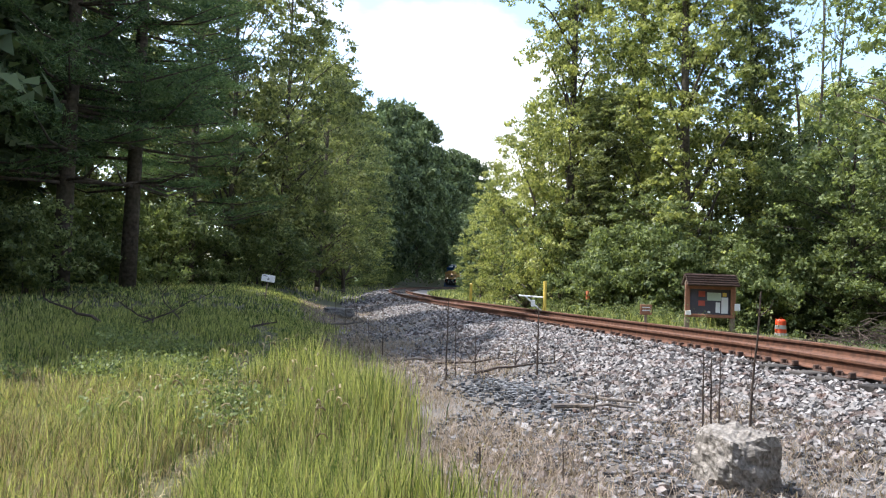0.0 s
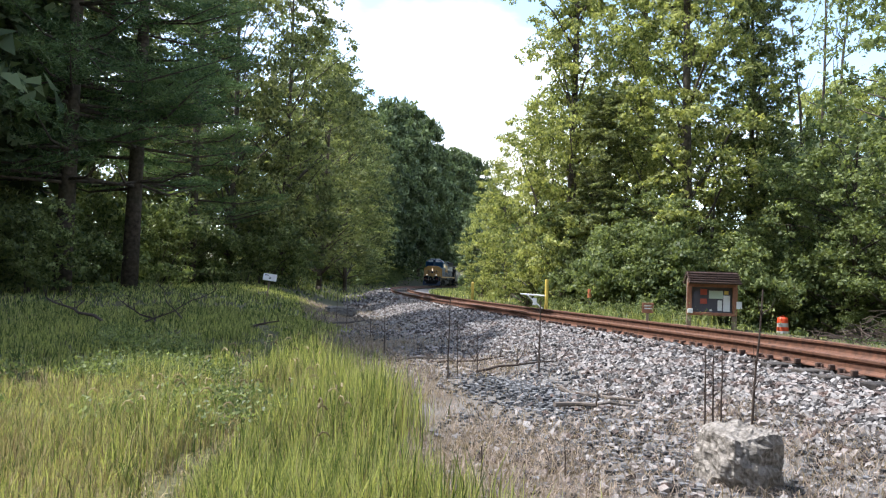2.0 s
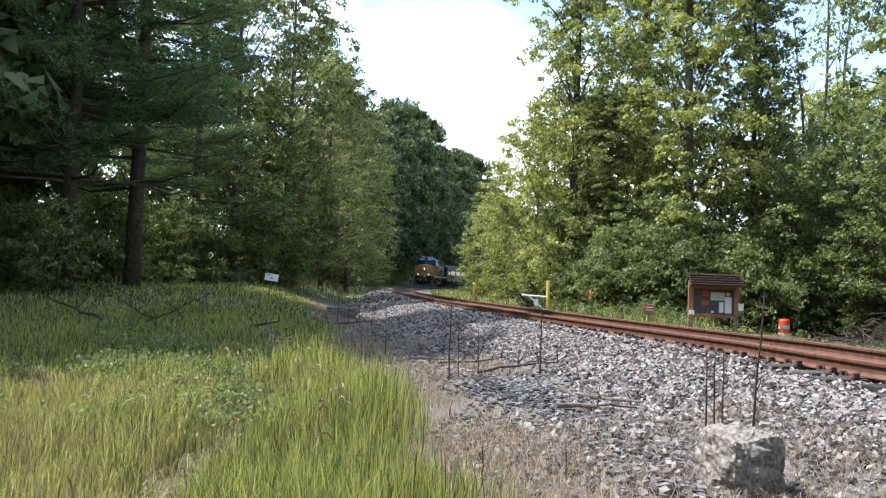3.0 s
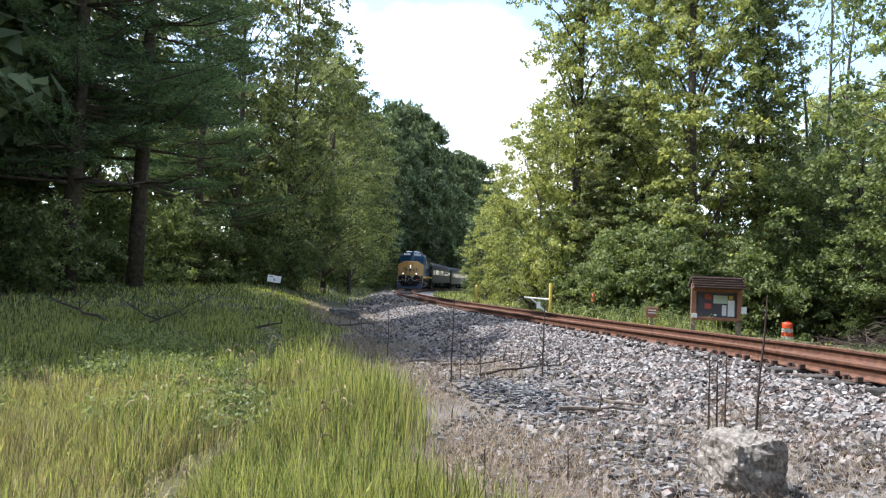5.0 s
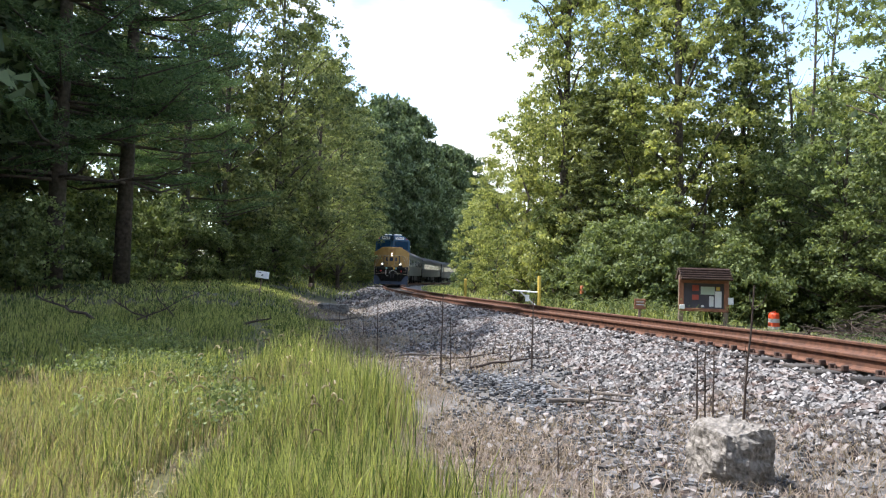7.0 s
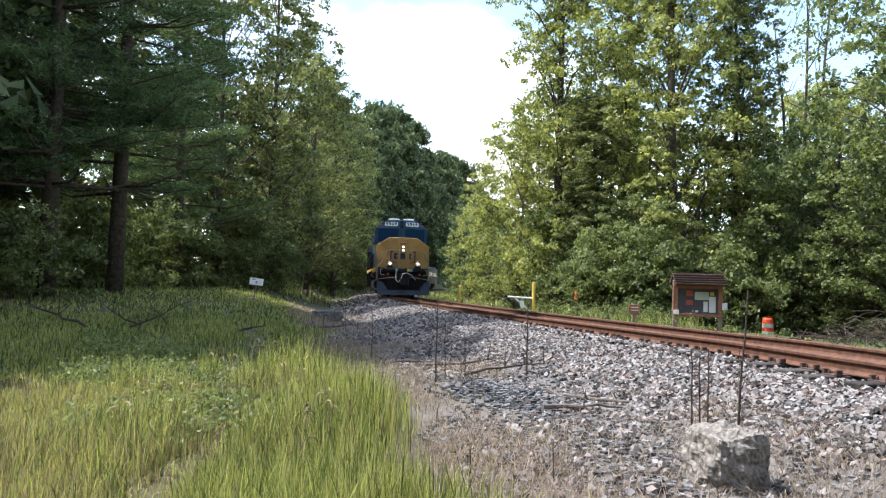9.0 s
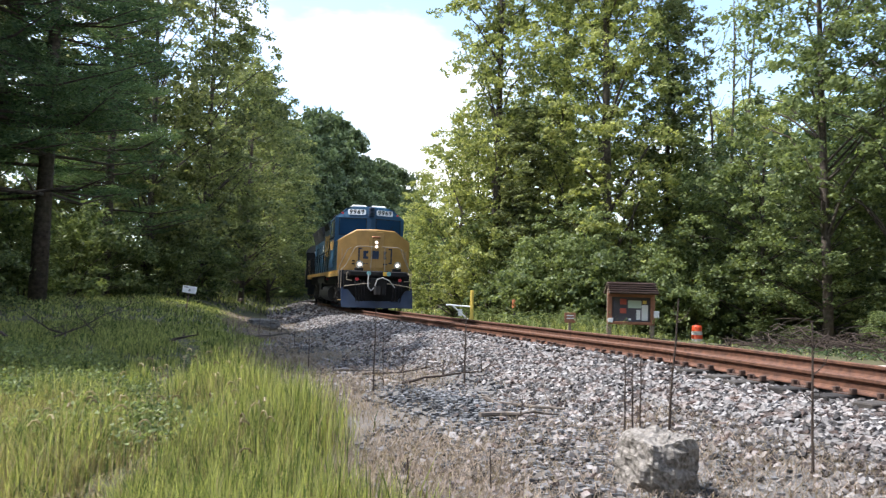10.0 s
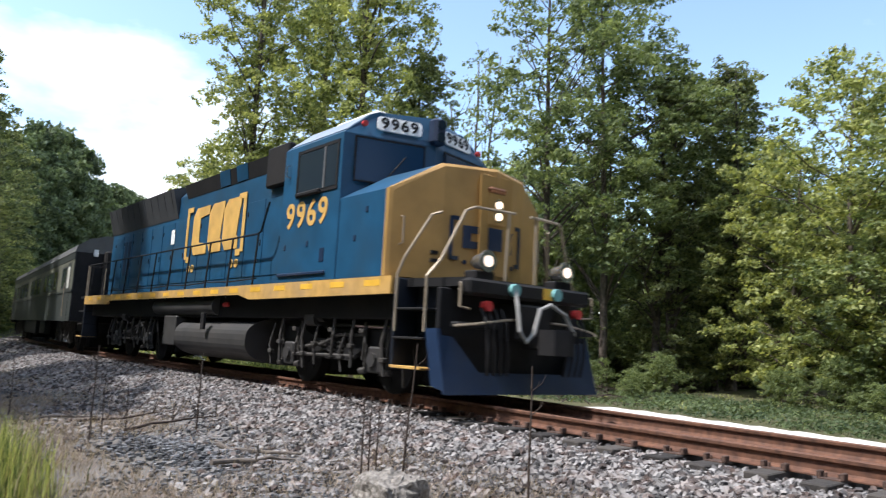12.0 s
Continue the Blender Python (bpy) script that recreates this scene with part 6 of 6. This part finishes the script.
    tagged(new("seed_heads", me), "pale nodding foxtail seed heads", "grass", kind="stuff")


# ---- ballast ----
def stone_shapes(rng, count):
    """Angular crushed stones: blocks with their corners knocked out of true."""
    v = np.array([(x, y, z) for x in (-1, 1) for y in (-1, 1) for z in (-1, 1)], float)
    f = np.array([(0, 1, 3), (0, 3, 2), (4, 6, 7), (4, 7, 5), (0, 4, 5), (0, 5, 1), (2, 3, 7), (2, 7, 6), (0, 2, 6), (0, 6, 4), (1, 5, 7), (1, 7, 3)])
    return [v * rng.uniform(0.62, 1.0, v.shape) * np.array([1.15, rng.uniform(0.7, 1.0), rng.uniform(0.45, 0.8)]) for _ in range(count)], f


def build_ballast():
    rng = np.random.default_rng(29)
    shapes, f = stone_shapes(rng, 24)
    bed = tagged(new("ballast_bed"), "bank of loose grey crushed stone under the track", "ballast", kind="structure")
    spots = []
    for n, s0, s1, e0, e1, r0, r1 in ((38000, -11, 8, 0.86, 4.1, 0.015, 0.038), (14000, 8, 26, 0.86, 4.3, 0.028, 0.05), (3600, 26, 70, 0.86, 4.2, 0.07, 0.11), (1800, -11, 30, -2.8, 0.66, 0.035, 0.06), (4200, -7, 12, 3.7, 5.9, 0.022, 0.046)):
        s, e = rng.uniform(s0, s1, n), rng.uniform(e0, e1, n)
        k = np.ones(n, bool)
        if e0 < 1 and s0 < 20:
            k = rng.uniform(0, 1, n) < 1 - 0.9 * smooth01(2.75, 3.5, e + 0.25 * np.sin(s * 1.1) + 0.15 * np.sin(s * 3.7))
        if e0 > 3:
            k = (np.sin(s * 0.9 + e) + rng.normal(0, 0.4, n)) > 0.05
        spots.append(np.stack([s, e, rng.uniform(r0, r1, n)], 1)[k])
    spots = np.concatenate(spots)
    tx, ty, ta, th = track(spots[:, 0])
    x, y = tx - np.sin(ta) * spots[:, 1], ty + np.cos(ta) * spots[:, 1]
    z = ground_z(x, y, (spots[:, 1], spots[:, 0])) + spots[:, 2] * 0.30 + rng.uniform(-0.3, 0.35, len(x)) * spots[:, 2]
    z = np.where(np.abs(spots[:, 1]) < 1.35, th - np.where(spots[:, 1] > 0.85, 0.235 + 0.04 * smooth01(1.5, -2.5, spots[:, 0]), 0.285) + rng.uniform(-0.02, 0.05, len(x)), z)
    near = (spots[:, 0] > -4.6) & (spots[:, 0] < -2.6) & (spots[:, 1] > 2.0) & (spots[:, 1] < 3.4)
    alone = np.where(near)[0][:300]
    meshes = []
    for v in shapes:
        me = mesh_of("ballast_stone", v.tolist(), f.tolist(), M_STONE1)
        meshes.append(me)
    rest = np.ones(len(x), bool)
    rest[alone] = False
    co, tri, count = [], [], 0
    q = rng.normal(0, 1, (len(x), 4)) * np.array([1, 0.45, 0.45, 1])
    q /= np.linalg.norm(q, axis=1, keepdims=True)
    w, a, b, c = q.T
    R = np.stack([1 - 2 * (b * b + c * c), 2 * (a * b - c * w), 2 * (a * c + b * w), 2 * (a * b + c * w), 1 - 2 * (a * a + c * c), 2 * (b * c - a * w),
                  2 * (a * c - b * w), 2 * (b * c + a * w), 1 - 2 * (a * a + b * b)], 1).reshape(-1, 3, 3)
    kind = rng.integers(0, 24, len(x))
    for k in range(24):
        i = np.where(rest & (kind == k))[0]
        v = np.einsum("nij,vj->nvi", R[i], shapes[k]) * spots[i, 2][:, None, None] + np.stack([x[i], y[i], z[i]], 1)[:, None]
        co.append(v.reshape(-1, 3))
        tri.append((f[None] + (np.arange(len(i)) * len(shapes[k]))[:, None, None]).reshape(-1, 3) + count)
        count += len(i) * len(shapes[k])
    tagged(part("stones", indexed("stones", np.concatenate(co), np.concatenate(tri), M_STONE, True), None, bed, "loose grey crushed stones"), kind="stuff")
    for i in alone:
        m = Matrix(R[i].tolist()).to_4x4()
        part("ballast_stone", meshes[kind[i]], None, bed, m=Matrix.Translation((x[i], y[i], z[i])) @ m @ Matrix.Scale(float(spots[i, 2]), 4))


def build_fine_gravel():
    """Small dark chips that have slumped into the dry grass below the bank."""
    rng = np.random.default_rng(31)
    shapes, f = stone_shapes(rng, 8)
    n = 26000
    s, e = rng.uniform(-8, 9, n), rng.uniform(3.0, 6.4, n)
    on_ridge = np.exp(-((e - 4.3 - 0.25 * np.sin(s)) / 0.6) ** 2) * np.exp(-((s + 1.8) / 2.8) ** 2)
    k = rng.uniform(0, 1, n) < np.clip(on_ridge * 1.3 + 0.22 * (np.sin(s * 1.3 + e * 2) > 0), 0, 1)
    s, e = s[k], e[k]
    tx, ty, ta, th = track(s)
    x, y = tx - np.sin(ta) * e, ty + np.cos(ta) * e
    r = rng.uniform(0.012, 0.034, len(x))
    z = ground_z(x, y, (e, s)) + r * rng.uniform(0.2, 0.8, len(x))
    turn = rng.uniform(0, 6.28, len(x))
    kind = rng.integers(0, 8, len(x))
    co = np.array(shapes)[kind] * r[:, None, None]
    c, d = np.cos(turn)[:, None], np.sin(turn)[:, None]
    co = np.stack([co[..., 0] * c - co[..., 1] * d, co[..., 0] * d + co[..., 1] * c, co[..., 2]], -1) + np.stack([x, y, z], 1)[:, None]
    tri = f[None] + (np.arange(len(x)) * 8)[:, None, None]
    tagged(new("fine_gravel", indexed("fine_gravel", co.reshape(-1, 3), tri.reshape(-1, 3), M_FINE, True)), "small dark grey chips slumped among dry grass", "gravel", kind="stuff")


build_grass()
build_ballast()
build_fine_gravel()


def motions():
    times = [k * 0.25 for k in range(49)]
    walk(LOCO, [(t, ride(train_s(t))) for t in times])
    for k, (coach, wheels) in enumerate(COACHES):
        walk(coach, [(t, ride(train_s(t) + 23.2 + 25.9 * k)) for t in times])
    ticks = [k / 30 for k in range(361)]
    for ob, x in LOCO_WHEELS:
        walk(ob, [(t, pose(x, 0, 0.508, 0, math.degrees((149.44 - train_s(t)) / 0.508), 0)) for t in ticks])
    for coach, wheels in COACHES[:1]:
        for ob, x in wheels:
            walk(ob, [(t, pose(x, 0, 0.457, 0, math.degrees((149.44 - train_s(t)) / 0.457), 0)) for t in ticks])


motions()
